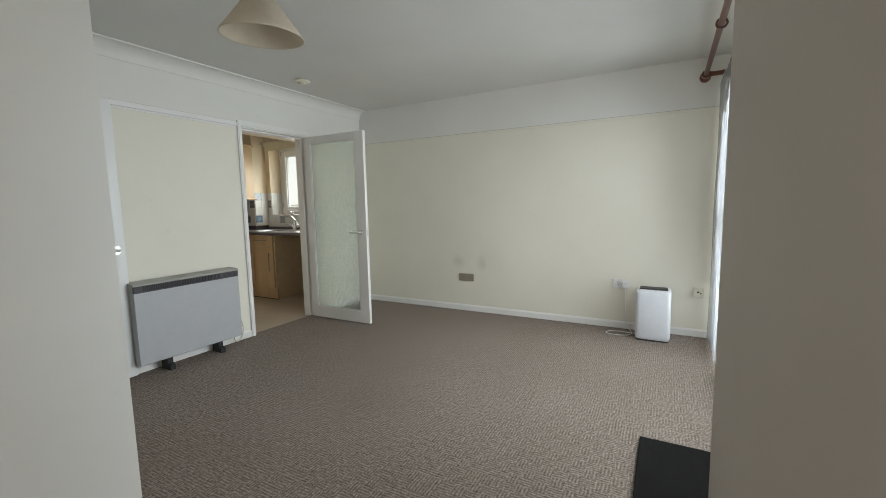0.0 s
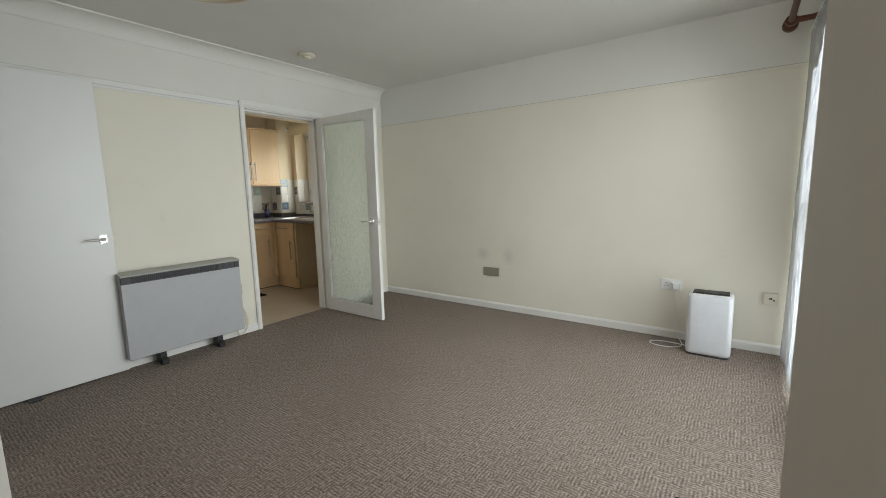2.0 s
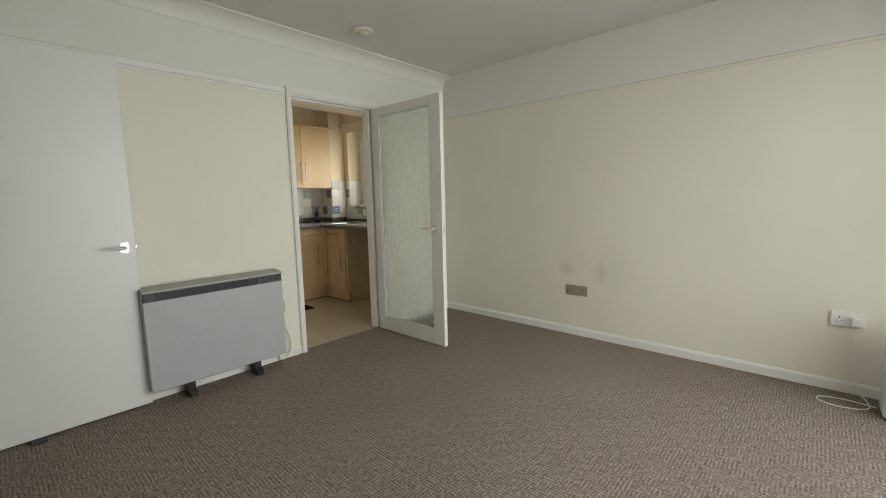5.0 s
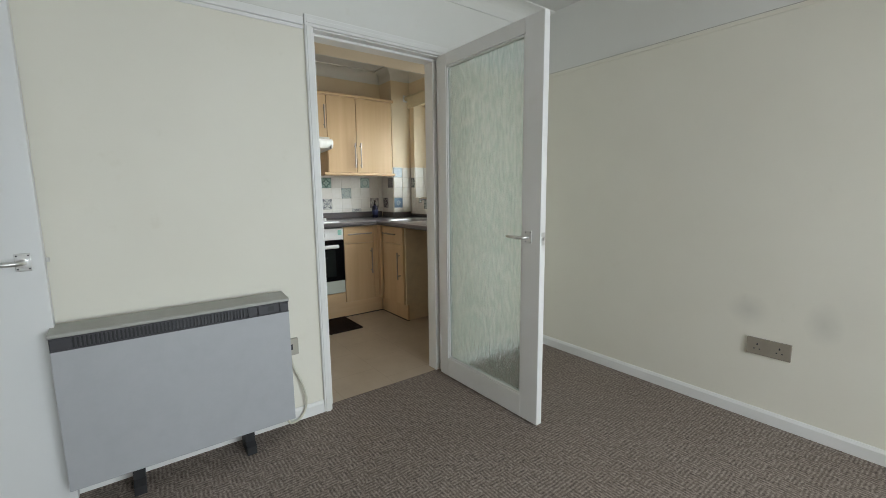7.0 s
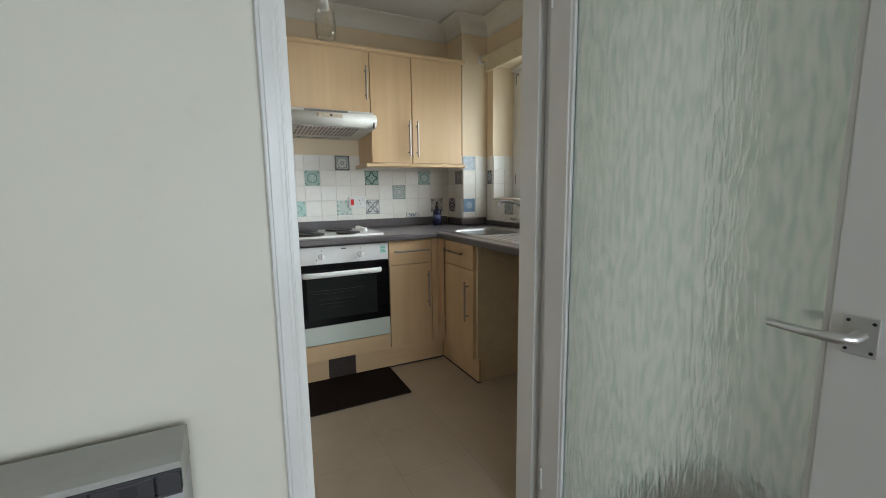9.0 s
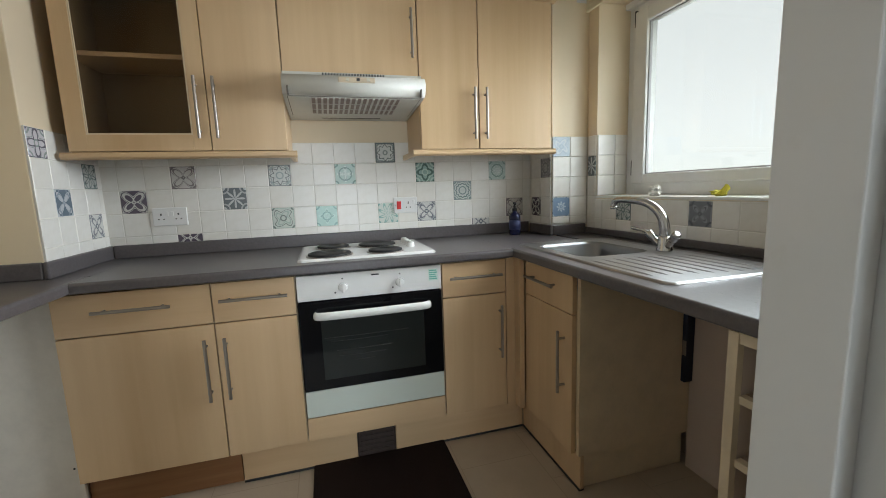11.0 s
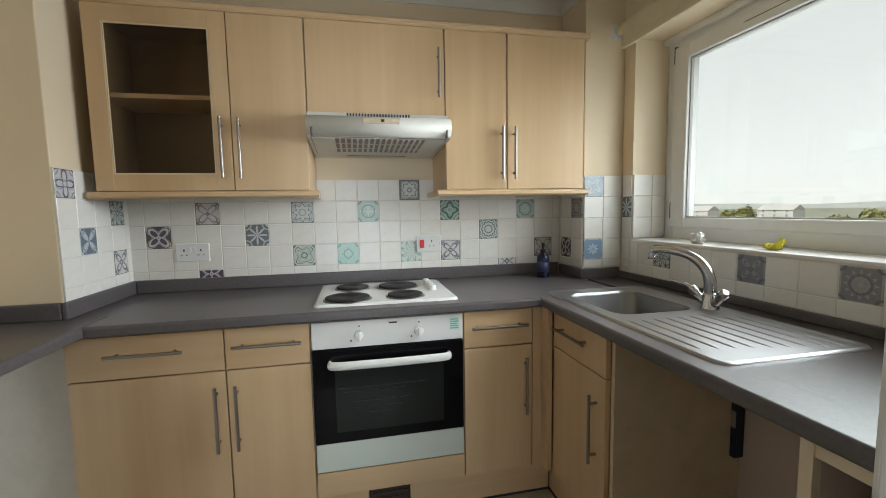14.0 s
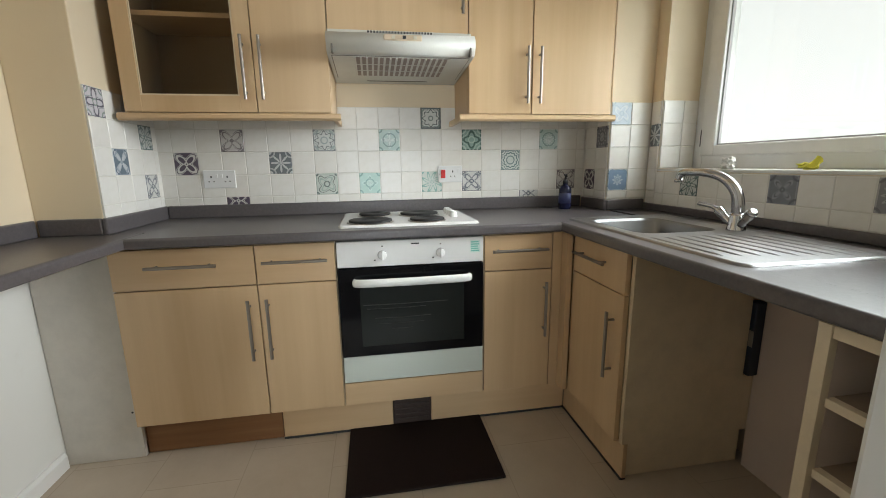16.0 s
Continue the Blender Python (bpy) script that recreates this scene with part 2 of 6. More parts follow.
def clear_glass(name, tint=(1, 1, 1), rough=0.0, gloss=0.06):
    m = bpy.data.materials.new(name)
    m.use_nodes = True
    nt = m.node_tree
    nt.nodes.clear()
    out = nt.nodes.new("ShaderNodeOutputMaterial")
    t = nt.nodes.new("ShaderNodeBsdfTransparent")
    t.inputs[0].default_value = (*tint, 1)
    g = nt.nodes.new("ShaderNodeBsdfGlossy")
    g.inputs["Roughness"].default_value = rough
    mx = nt.nodes.new("ShaderNodeMixShader")
    mx.inputs[0].default_value = gloss
    for a, b in ((t.outputs[0], mx.inputs[1]), (g.outputs[0], mx.inputs[2]), (mx.outputs[0], out.inputs[0])):
        nt.links.new(a, b)
    return m


def obscured_glass():
    """Pale green patterned glass with short vertical drips."""
    m = material("obscured_door_glass", (0.8, 0.88, 0.83), 0.2)
    b = bsdf(m)
    f = noise_of(m, coords(m, (85, 85, 19)), 1.0, 2, 0.4)
    g = noise_of(m, coords(m, (9, 9, 4)), 1.0, 3, 0.5)
    dash = ramp(m, f, [(0.40, (0, 0, 0)), (0.58, (1, 1, 1))])
    h = maths(m, 'ADD', maths(m, 'MULTIPLY', dash, 0.8), maths(m, 'MULTIPLY', g, 0.4))
    col = ramp(m, h, [(0.15, (0.74, 0.85, 0.80)), (0.6, (0.87, 0.95, 0.905)), (1.0, (0.955, 0.99, 0.97))])
    link(m, col, b.inputs["Base Color"])
    b.inputs["Transmission Weight"].default_value = 0.85
    b.inputs["IOR"].default_value = 1.45
    bump(m, h, 0.17, 0.006)
    return m


def lace_material():
    """White net with denser woven flower sprigs."""
    m = bpy.data.materials.new("white_lace")
    m.use_nodes = True
    nt = m.node_tree
    nt.nodes.clear()
    out = nt.nodes.new("ShaderNodeOutputMaterial")
    v = coords(m, (1, 1, 0.8))
    vo = node(m, "ShaderNodeTexVoronoi", Scale=13.0, Randomness=0.8)
    link(m, v, vo.inputs["Vector"])
    petals = noise_of(m, v, 34, 3)
    s = maths(m, 'ADD', vo.outputs["Distance"], maths(m, 'MULTIPLY', petals, 0.9))
    sprig = ramp(m, s, [(0.70, (0.9, 0.9, 0.9)), (0.88, (0, 0, 0))])
    stem = noise_of(m, coords(m, (1, 1, 0.25)), 26, 4, 0.7)
    stem = ramp(m, stem, [(0.57, (0, 0, 0)), (0.62, (0.6, 0.6, 0.6)), (0.67, (0, 0, 0))])
    dense = maths(m, 'MAXIMUM', sprig, stem)
    # Sprigs coloured darker: how thick weave looks against the light is painted in.
    colour = mix(m, dense, (0.20, 0.206, 0.222), (0.07, 0.073, 0.088))
    d = nt.nodes.new("ShaderNodeBsdfDiffuse")
    link(m, mix(m, dense, (0.82, 0.83, 0.86), (0.60, 0.61, 0.65)), d.inputs[0])
    tl = nt.nodes.new("ShaderNodeBsdfTranslucent")
    link(m, colour, tl.inputs[0])
    tr = nt.nodes.new("ShaderNodeBsdfTransparent")
    a = nt.nodes.new("ShaderNodeMixShader")
    a.inputs[0].default_value = 0.62
    mx = nt.nodes.new("ShaderNodeMixShader")
    cover = maths(m, 'MULTIPLY_ADD', dense, 0.36, 0.60)
    for p, q in ((d.outputs[0], a.inputs[1]), (tl.outputs[0], a.inputs[2]), (cover, mx.inputs[0]), (tr.outputs[0], mx.inputs[1]), (a.outputs[0], mx.inputs[2]), (mx.outputs[0], out.inputs[0])):
        nt.links.new(p, q)
    return m


CARPET, VINYL, WORKTOP = carpet_material(), vinyl_material(), worktop_material()
BLACKMAT = mat_material("black_mat", (0.012, 0.011, 0.011))
BROWNMAT = mat_material("dark_brown_mat", (0.022, 0.014, 0.012))
CABINETG = clear_glass("cabinet_glass", (0.84, 0.81, 0.76), 0.0, 0.018)
GLASS, OBSCURED, LACE = clear_glass("window_glass", (0.96, 0.98, 0.97)), obscured_glass(), lace_material()


# ---- building helpers ----
def merge(bm, other):
    vs = [bm.verts.new(v.co) for v in other.verts]
    other.verts.index_update()
    for f in other.faces:
        g = bm.faces.new([vs[v.index] for v in f.verts])
        g.material_index, g.smooth = f.material_index, f.smooth
    other.free()
    return bm


def box(bm, x0, x1, y0, y1, z0, z1, bevel=0.0, seg=2):
    t = bmesh.new()
    bmesh.ops.create_cube(t, size=1.0)
    for v in t.verts:
        v.co = ((x0 + x1) / 2 + v.co.x * (x1 - x0), (y0 + y1) / 2 + v.co.y * (y1 - y0), (z0 + z1) / 2 + v.co.z * (z1 - z0))
    if bevel:
        bmesh.ops.bevel(t, geom=list(t.edges), offset=bevel, segments=seg, affect='EDGES', profile=0.5)
    return merge(bm, t)


def boxed(*a, **k):
    return box(bmesh.new(), *a, **k)


def tube(bm, pts, r, seg=12, caps=True):
    """A round bar along points; r a number or one number a point."""
    pts = [Vector(p) for p in pts]
    rs = r if isinstance(r, (list, tuple)) else [r] * len(pts)
    rings, up = [], None
    for i, p in enumerate(pts):
        d = (pts[min(i + 1, len(pts) - 1)] - pts[max(i - 1, 0)]).normalized()
        if up is None:
            up = d.orthogonal().normalized()
        up = (up - d * up.dot(d)).normalized()
        side = d.cross(up)
        rings.append([bm.verts.new(p + (up * math.cos(a) + side * math.sin(a)) * rs[i]) for a in [2 * math.pi * k / seg for k in range(seg)]])
    for a, b in zip(rings, rings[1:]):
        for k in range(seg):
            f = bm.faces.new((a[k], a[(k + 1) % seg], b[(k + 1) % seg], b[k]))
            f.smooth = True
    if caps:
        for ends in (rings[0][::-1], rings[-1]):
            for e in bm.faces.new(ends).edges:
                e.smooth = False
    return bm


def smooth_path(points, steps=5):
    """Rounded path through the points (and any further numbers given with them)."""
    p = [points[0]] + list(points) + [points[-1]]
    out = []
    for a, b, c, d in zip(p, p[1:], p[2:], p[3:]):
        for k in range(steps):
            t = k / steps
            out.append(tuple(0.5 * (2 * y + (z - x) * t + (2 * x - 5 * y + 4 * z - w) * t * t + (3 * y - x - 3 * z + w) * t ** 3) for x, y, z, w in zip(a, b, c, d)))
    return out + [tuple(points[-1])]


def tubed(*a, **k):
    return tube(bmesh.new(), *a, **k)


def lathe(bm, profile, at=(0, 0, 0), seg=32, caps=False):
    """Turned shape: profile of (radius, height)."""
    rings = [[bm.verts.new((at[0] + r * math.cos(2 * math.pi * k / seg), at[1] + r * math.sin(2 * math.pi * k / seg), at[2] + z)) for k in range(seg)] for r, z in profile]
    for a, b in zip(rings, rings[1:]):
        for k in range(seg):
            f = bm.faces.new((a[k], a[(k + 1) % seg], b[(k + 1) % seg], b[k]))
            f.smooth = True
    if caps:
        bm.faces.new(rings[0][::-1])
        bm.faces.new(rings[-1])
    return bm


def extrude(bm, outline, axis, a, b):
    """A closed outline drawn in the two other axes (in x, y, z order), pulled from a to b along axis."""
    def at(p, s):
        return {'x': (s, p[0], p[1]), 'y': (p[0], s, p[1]), 'z': (p[0], p[1], s)}[axis]
    lo, hi = [bm.verts.new(at(p, a)) for p in outline], [bm.verts.new(at(p, b)) for p in outline]
    n = len(outline)
    bm.faces.new(lo[::-1])
    bm.faces.new(hi)
    for i in range(n):
        bm.faces.new((lo[i], lo[(i + 1) % n], hi[(i + 1) % n], hi[i]))
    bmesh.ops.recalc_face_normals(bm, faces=bm.faces)
    return bm


def mesh_object(name, bm, mats):
    bmesh.ops.recalc_face_normals(bm, faces=bm.faces)
    me = bpy.data.meshes.new(name)
    bm.to_mesh(me)
    bm.free()
    for m in mats if isinstance(mats, (list, tuple)) else [mats]:
        me.materials.append(m)
    return new(name, me)


def setting(name, bm, mats, label="", category=""):
    return tagged(mesh_object(name, bm, mats), label, category, "", "structure")


def thing(name, at, label, category, group="", kind=""):
    ob = new(name)
    ob.empty_display_size = 0.1
    ob.matrix_world = Matrix.Translation(at)
    return tagged(ob, label, category, group, kind)


def part(name, bm, mats, parent, label=""):
    ob = mesh_object(name, bm, mats)
    ob.parent = parent
    if parent.type == 'EMPTY':
        ob.matrix_parent_inverse = Matrix.Translation(-Vector(parent.matrix_basis.translation))
    return tagged(ob, label)


def solid(name, bm, mats, label, category, group="", kind=""):
    return tagged(mesh_object(name, bm, mats), label, category, group, kind)


def cells(bm, us, vs, a, b, axis, holes=(), kinds=None):
    """A wall slab across axis from a to b, cut in a grid at us and vs; cells in holes are left open; kinds(i, j) gives the paint."""
    def co(u, v, s):
        return {'x': (s, u, v), 'y': (u, s, v), 'z': (u, v, s)}[axis]
    nu, nv = len(us) - 1, len(vs) - 1
    full = lambda i, j: 0 <= i < nu and 0 <= j < nv and (i, j) not in holes
    made = {}

    def vert(u, v, s):
        key = (u, v, s)
        if key not in made:
            made[key] = bm.verts.new(co(us[u], vs[v], s))
        return made[key]
    for i in range(nu):
        for j in range(nv):
            if not full(i, j):
                continue
            quads = [[(i, j, a), (i + 1, j, a), (i + 1, j + 1, a), (i, j + 1, a)], [(i, j, b), (i, j + 1, b), (i + 1, j + 1, b), (i + 1, j, b)]]
            for ok, q in ((full(i - 1, j), [(i, j), (i, j + 1)]), (full(i + 1, j), [(i + 1, j), (i + 1, j + 1)]), (full(i, j - 1), [(i, j), (i + 1, j)]), (full(i, j + 1), [(i, j + 1), (i + 1, j + 1)])):
                if not ok:
                    (p, q2), (r, s) = q
                    quads.append([(p, q2, a), (r, s, a), (r, s, b), (p, q2, b)])
            for q in quads:
                f = bm.faces.new([vert(*p) for p in q])
                f.material_index = kinds(i, j) if kinds else 0
    return bm


# ---- plan ----
WX, WK = -3.47, -3.60        # living and kitchen faces of the wall between
NY, NK = 4.22, 4.25          # north wall faces
KX = -5.545                  # kitchen back wall
CEILING = 2.39
RAIL = 1.97

# ---- structure ----
setting("floor_1", boxed(WX - 0.05, 0.62, -2.6, NY + 0.2, -0.12, 0.0), CARPET, "brown-grey basket weave loop carpet", "floor")
setting("floor_2", boxed(KX - 0.1, WX - 0.05, 1.4, NK + 0.2, -0.12, -0.002), VINYL, "beige vinyl kitchen floor with faint square tile print", "floor")
setting("ceiling_1", boxed(WX - 0.05, 0.62, -2.6, NY + 0.2, CEILING, CEILING + 0.15), CEIL, "flat off-white painted living room ceiling", "ceiling")
setting("ceiling_2", boxed(KX - 0.1, WX - 0.05, 1.4, NK + 0.3, CEILING + 0.03, CEILING + 0.15), CEIL, "off-white kitchen ceiling", "ceiling")
setting("wall_west", cells(bmesh.new(), [0.45, 2.52, 3.335, NY + 0.2], [-0.1, 1.975, CEILING + 0.1], WK, WX, 'x', {(1, 0)}, lambda i, j: 1 if j else 0), [CREAM, WHITE],
        "cream painted wall with white band above the rail", "wall")
setting("wall_north", cells(bmesh.new(), [WX, 0.62], [-0.1, RAIL, CEILING + 0.1], NY, NY + 0.25, 'y', (), lambda i, j: j), [NORTHP, WHITE],
        "long cream painted wall with smudges and white band above the rail", "wall")
setting("wall_east", cells(bmesh.new(), [1.57, 1.66, 4.14, NY], [-0.1, 0.06, 2.2, CEILING + 0.1], 0.43, 0.62, 'x', {(1, 1)}), WHITE, "white painted wall round the tall living room window", "wall")
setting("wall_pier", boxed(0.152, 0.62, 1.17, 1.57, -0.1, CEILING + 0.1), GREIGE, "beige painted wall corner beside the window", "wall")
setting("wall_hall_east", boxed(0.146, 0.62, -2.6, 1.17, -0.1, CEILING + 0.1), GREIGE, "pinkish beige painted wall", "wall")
setting("wall_hall_west", boxed(-1.75, -1.63, -2.6, 0.69, -0.1, CEILING + 0.1), WHITE, "off-white painted wall end", "wall")
setting("wall_south", cells(bmesh.new(), [WX, -3.40, -2.61, -1.75], [-0.1, 1.985, CEILING + 0.1], 0.57, 0.69, 'y', {(1, 0)}), WHITE, "off-white painted wall with the open entry doorway", "wall")
# Unseen wall; its opening is added to let the hall's fill light in.
setting("wall_hall_south", cells(bmesh.new(), [-1.75, -1.5, 0.0, 0.62], [-0.1, 0.85, 2.05, CEILING + 0.1], -2.72, -2.6, 'y', {(1, 1)}), WHITE, "unseen off-white painted wall with an opening added for fill light", "wall")
setting("wall_lobby", merge(merge(boxed(-3.6, -1.75, -0.75, -0.65, -0.1, CEILING + 0.1), boxed(-3.6, WX, -0.65, 0.45, -0.1, CEILING + 0.1)), boxed(-3.6, -1.75, -0.65, 0.57, -0.12, -0.003)), WHITE, "plain off-white lobby walls", "wall")
setting("ceiling_3", boxed(-3.6, -1.75, -0.75, 0.57, CEILING + 0.02, CEILING + 0.12), CEIL, "plain off-white lobby ceiling", "ceiling")
setting("wall_kitchen_back", boxed(KX - 0.15, KX, 1.4, NK + 0.3, -0.1, CEILING + 0.1), KCREAM, "warm cream painted kitchen wall", "wall")
setting("wall_kitchen_north", cells(bmesh.new(), [KX, -5.22, -3.80, WX], [-0.1, 1.095, 2.09, CEILING + 0.1], NK, NK + 0.3, 'y', {(1, 1)}), KCREAM, "warm cream kitchen wall round the window", "wall")
setting("wall_kitchen_south", cells(bmesh.new(), [KX, WK], [-0.1, 0.88, CEILING + 0.1], 1.4, 1.61, 'y', (), lambda i, j: j), [WHITE, KCREAM], "warm cream kitchen wall, white below the breakfast bar", "wall")
setting("wall_kitchen_pier", boxed(KX, -5.07, 1.61, 1.84, -0.1, CEILING + 0.1, 0.004), KCREAM, "cream painted boxed pier", "wall")
setting("wall_kitchen_boxing", boxed(KX, -5.30, 4.025, NK, -0.1, CEILING + 0.1, 0.003), KCREAM, "cream painted pipe boxing in the corner", "wall")

setting("wall_kitchen_bulkhead", boxed(-3.87, WK, 1.725, 4.13, 1.975, CEILING + 0.03, 0.004), KCREAM, "cream painted bulkhead over the kitchen doorway", "wall")


def cove(name, axis, base, a, b, sign, cut_a=0, cut_b=0):
    """Plaster cove with small beads; cut_a and cut_b mitre its ends (1 outer, -1 inner corner)."""
    pts, r = [(0, 0), (0, -0.104), (0.007, -0.104), (0.009, -0.092)], 0.088
    pts += [(0.010 + r - r * math.cos(t), -0.092 + r * math.sin(t) * 0.92) for t in [math.pi / 2 * k / 8 for k in range(1, 9)]]
    pts += [(r + 0.0115, -0.011), (r + 0.021, -0.010), (r + 0.022, 0)]
    bm = extrude(bmesh.new(), [(base[0] + sign * p, base[1] + q) for p, q in pts], axis, a, b)
    along, across = (1, 0) if axis == 'y' else (0, 1)
    for v in bm.verts:
        p = abs(v.co[across] - base[0])
        v.co[along] += -cut_a * p if abs(v.co[along] - a) < 1e-6 else cut_b * p
    setting(name, bm, WHITE, "white plaster cove", "coving")


cove("trim_cove_west", 'y', (WX, CEILING), 0.69, NY, 1)
cove("trim_cove_kitchen", 'y', (KX, CEILING + 0.03), 1.84, 4.025, 1, 0, -1)
cove("trim_cove_kitchen_boxing", 'x', (4.025, CEILING + 0.03), KX, -5.30, -1, -1, 1)
cove("trim_cove_kitchen_boxing_front", 'y', (-5.30, CEILING + 0.03), 4.025, NK, 1, 1, -1)
cove("trim_cove_kitchen_north", 'x', (NK, CEILING + 0.03), -5.30, WK, -1, -1, 0)
cove("trim_cove_kitchen_south", 'x', (1.61, CEILING + 0.03), -5.07, WK, 1)


# ---- trims ----
def skirting(name, axis, face, sign, a, b, h=0.066, d=0.015):
    """Chamfered skirting board along axis, on a wall face."""
    o = [(face, 0), (face + sign * d, 0), (face + sign * d, h - 0.014), (face + sign * d * 0.45, h), (face, h)]
    setting(name, extrude(bmesh.new(), o, axis, a, b), GLOSS, "white gloss painted skirting board", "baseboard")


skirting("baseboard_north", 'x', NY, -1, WX + 0.016, 0.43)
skirting("baseboard_west", 'y', WX, 1, 0.70, 2.4955)
skirting("baseboard_west_corner", 'y', WX, 1, 3.36, NY)
skirting("baseboard_south", 'x', 0.69, 1, -2.55, -1.63)
skirting("baseboard_kitchen", 'x', 1.61, 1, -4.97, WK)
rail_n = setting("trim_rail_north", boxed(WX, 0.43, NY - 0.007, NY, RAIL - 0.01, RAIL + 0.012, 0.003), CREAM, "thin cream painted wall rail", "trim")
# Thin strip painted as the shadow along the rail's edge.
part("shadow_line", boxed(WX, 0.43, NY - 0.004, NY, RAIL + 0.0122, RAIL + 0.0158), EDGE_SHADOW, rail_n, "dark line painted for the rail's edge shadow")
rail_w = setting("trim_rail_west", boxed(WX, WX + 0.014, 0.70, 2.4955, RAIL - 0.008, RAIL + 0.03, 0.004), GLOSS, "white painted wall rail at door head height", "trim")
# Same painted edge shadow on the west rail.
part("shadow_line", boxed(WX, WX + 0.004, 0.70, 2.4955, RAIL + 0.0302, RAIL + 0.0335), EDGE_SHADOW, rail_w, "dark line painted for the rail's edge shadow")
part("step", boxed(WX, WX + 0.006, 0.70, 2.4955, RAIL - 0.024, RAIL - 0.0085, 0.002), GLOSS, rail_w)
skirting("baseboard_hall", 'y', -1.63, 1, -2.6, 0.69)


def door_frame(name, y0, y1, top):
    """Lining, stops and architraves of the kitchen doorway."""
    bm = bmesh.new()
    for a, b in ((y0 - 0.025, y0), (y1, y1 + 0.025)):
        box(bm, WK - 0.004, WX + 0.002, a, b, 0, top, 0.002)
    box(bm, WK - 0.004, WX + 0.002, y0 - 0.025, y1 + 0.025, top, top + 0.025, 0.002)
    frame_ob = setting(name, bm, GLOSS, "white gloss painted door lining", "door frame")
    for n, a, b in (("stop", y0, y0 + 0.02), ("stop", y1 - 0.029, y1)):
        part(n, boxed(WK + 0.004, WX - 0.042, a, b, 0, top - 0.013, 0.002), GLOSS, frame_ob)
    part("stop", boxed(WK + 0.004, WX - 0.042, y0, y1, top - 0.013, top, 0.002), GLOSS, frame_ob)
    for side in (1, -1):
        x0 = WX + 0.002 if side > 0 else WK - 0.004
        for a, b in ((y0 - 0.048, y0 - 0.006), (y1 + 0.006, y1 + 0.048)):
            m = boxed(min(x0, x0 + side * 0.016), max(x0, x0 + side * 0.016), a, b, 0, top + 0.006, 0.004)
            box(m, min(x0 + side * 0.015, x0 + side * 0.021), max(x0 + side * 0.015, x0 + side * 0.021), a + 0.008, b - 0.010, 0, top + 0.006, 0.002)
            part("architrave", m, GLOSS, frame_ob)
        m = boxed(min(x0, x0 + side * 0.016), max(x0, x0 + side * 0.016), y0 - 0.048, y1 + 0.048, top + 0.0062, top + 0.06, 0.004)
        box(m, min(x0 + side * 0.015, x0 + side * 0.021), max(x0 + side * 0.015, x0 + side * 0.021), y0 - 0.04, y1 + 0.04, top + 0.02, top + 0.04, 0.002)
        part("architrave", m, GLOSS, frame_ob)
    return frame_ob


kframe = door_frame("door_frame_kitchen", 2.545, 3.31, 1.955)
part("strike_plate", boxed(WX - 0.032, WX - 0.008, 2.545, 2.5465, 0.92, 0.99, 0.0005), ALUM, kframe, "worn metal strike plate")


def lever(parent, x, y, z, out, along, plate=0.05):
    """Lever handle on a square plate: out and along are unit steps (x, y)."""
    o, a = Vector((*out, 0)), Vector((*along, 0))
    c = Vector((x, y, z))

    def span(p, q):
        return [v for k in range(3) for v in (min(p[k], q[k]), max(p[k], q[k]))]
    s = a * (plate * 0.42) + Vector((0, 0, plate * 0.62))
    pl = part("handle_plate", boxed(*span(c - s, c + s + o * 0.005), bevel=0.0015), ALUM, parent)
    for i in (-1, 1):
        for j in (-1, 1):
            p = c + a * i * plate * 0.3 + Vector((0, 0, j * plate * 0.46)) + o * 0.0045
            part("screw", tubed([p, p + o * 0.0015], 0.0028, 8), CHARC, pl)
    p0 = c + o * 0.004
    part("handle", tubed([p0, p0 + o * 0.03, p0 + o * 0.042 + a * 0.012, p0 + o * 0.044 + a * 0.05, p0 + o * 0.04 + a * 0.105], [0.0105, 0.009, 0.0085, 0.0075, 0.006], 12), ALUM, parent, "satin metal lever")


# ---- kitchen door, open at right angles ----
LX0, LX1, LY0, LY1 = -3.462, -2.66, 3.279, 3.3155
GX0, GX1, GZ0, GZ1 = -3.38, -2.772, 0.125, 1.885     # opening for the pane
kdoor = thing("door_kitchen", (-3.45, 3.30, 0), "open white panel door with tall obscured glass pane", "door")
for a, b in ((LX0, GX0), (GX1, LX1)):
    part("stile", boxed(a, b, LY0, LY1, 0.008, 1.955, 0.003), GLOSS, kdoor)
for a, b in ((0.008, GZ0), (GZ1, 1.955)):
    part("rail", boxed(GX0 + 0.0002, GX1 - 0.0002, LY0, LY1, a, b, 0.002), GLOSS, kdoor)
LYM = (LY0 + LY1) / 2
part("glass", boxed(GX0 - 0.001, GX1 + 0.001, LYM - 0.003, LYM + 0.003, GZ0 - 0.001, GZ1 + 0.001), OBSCURED, kdoor, "pale green patterned glass")
for y0, y1 in ((LY0 + 0.004, LYM - 0.0032), (LYM + 0.0032, LY1 - 0.004)):
    bead = bmesh.new()
    for b in ((GX0 + 0.0005, GX0 + 0.010, GZ0 + 0.001, GZ1 - 0.001), (GX1 - 0.010, GX1 - 0.0005, GZ0 + 0.001, GZ1 - 0.001), (GX0 + 0.010, GX1 - 0.010, GZ0 + 0.001, GZ0 + 0.0105), (GX0 + 0.010, GX1 - 0.010, GZ1 - 0.0105, GZ1 - 0.001)):
        box(bead, b[0], b[1], y0, y1, b[2], b[3], 0.002)
    part("glazing_bead", bead, GLOSS, kdoor)
lever(kdoor, -2.732, LY0, 0.949, (0, -1), (-1, 0))
lever(kdoor, -2.732, LY1, 0.949, (0, 1), (-1, 0))
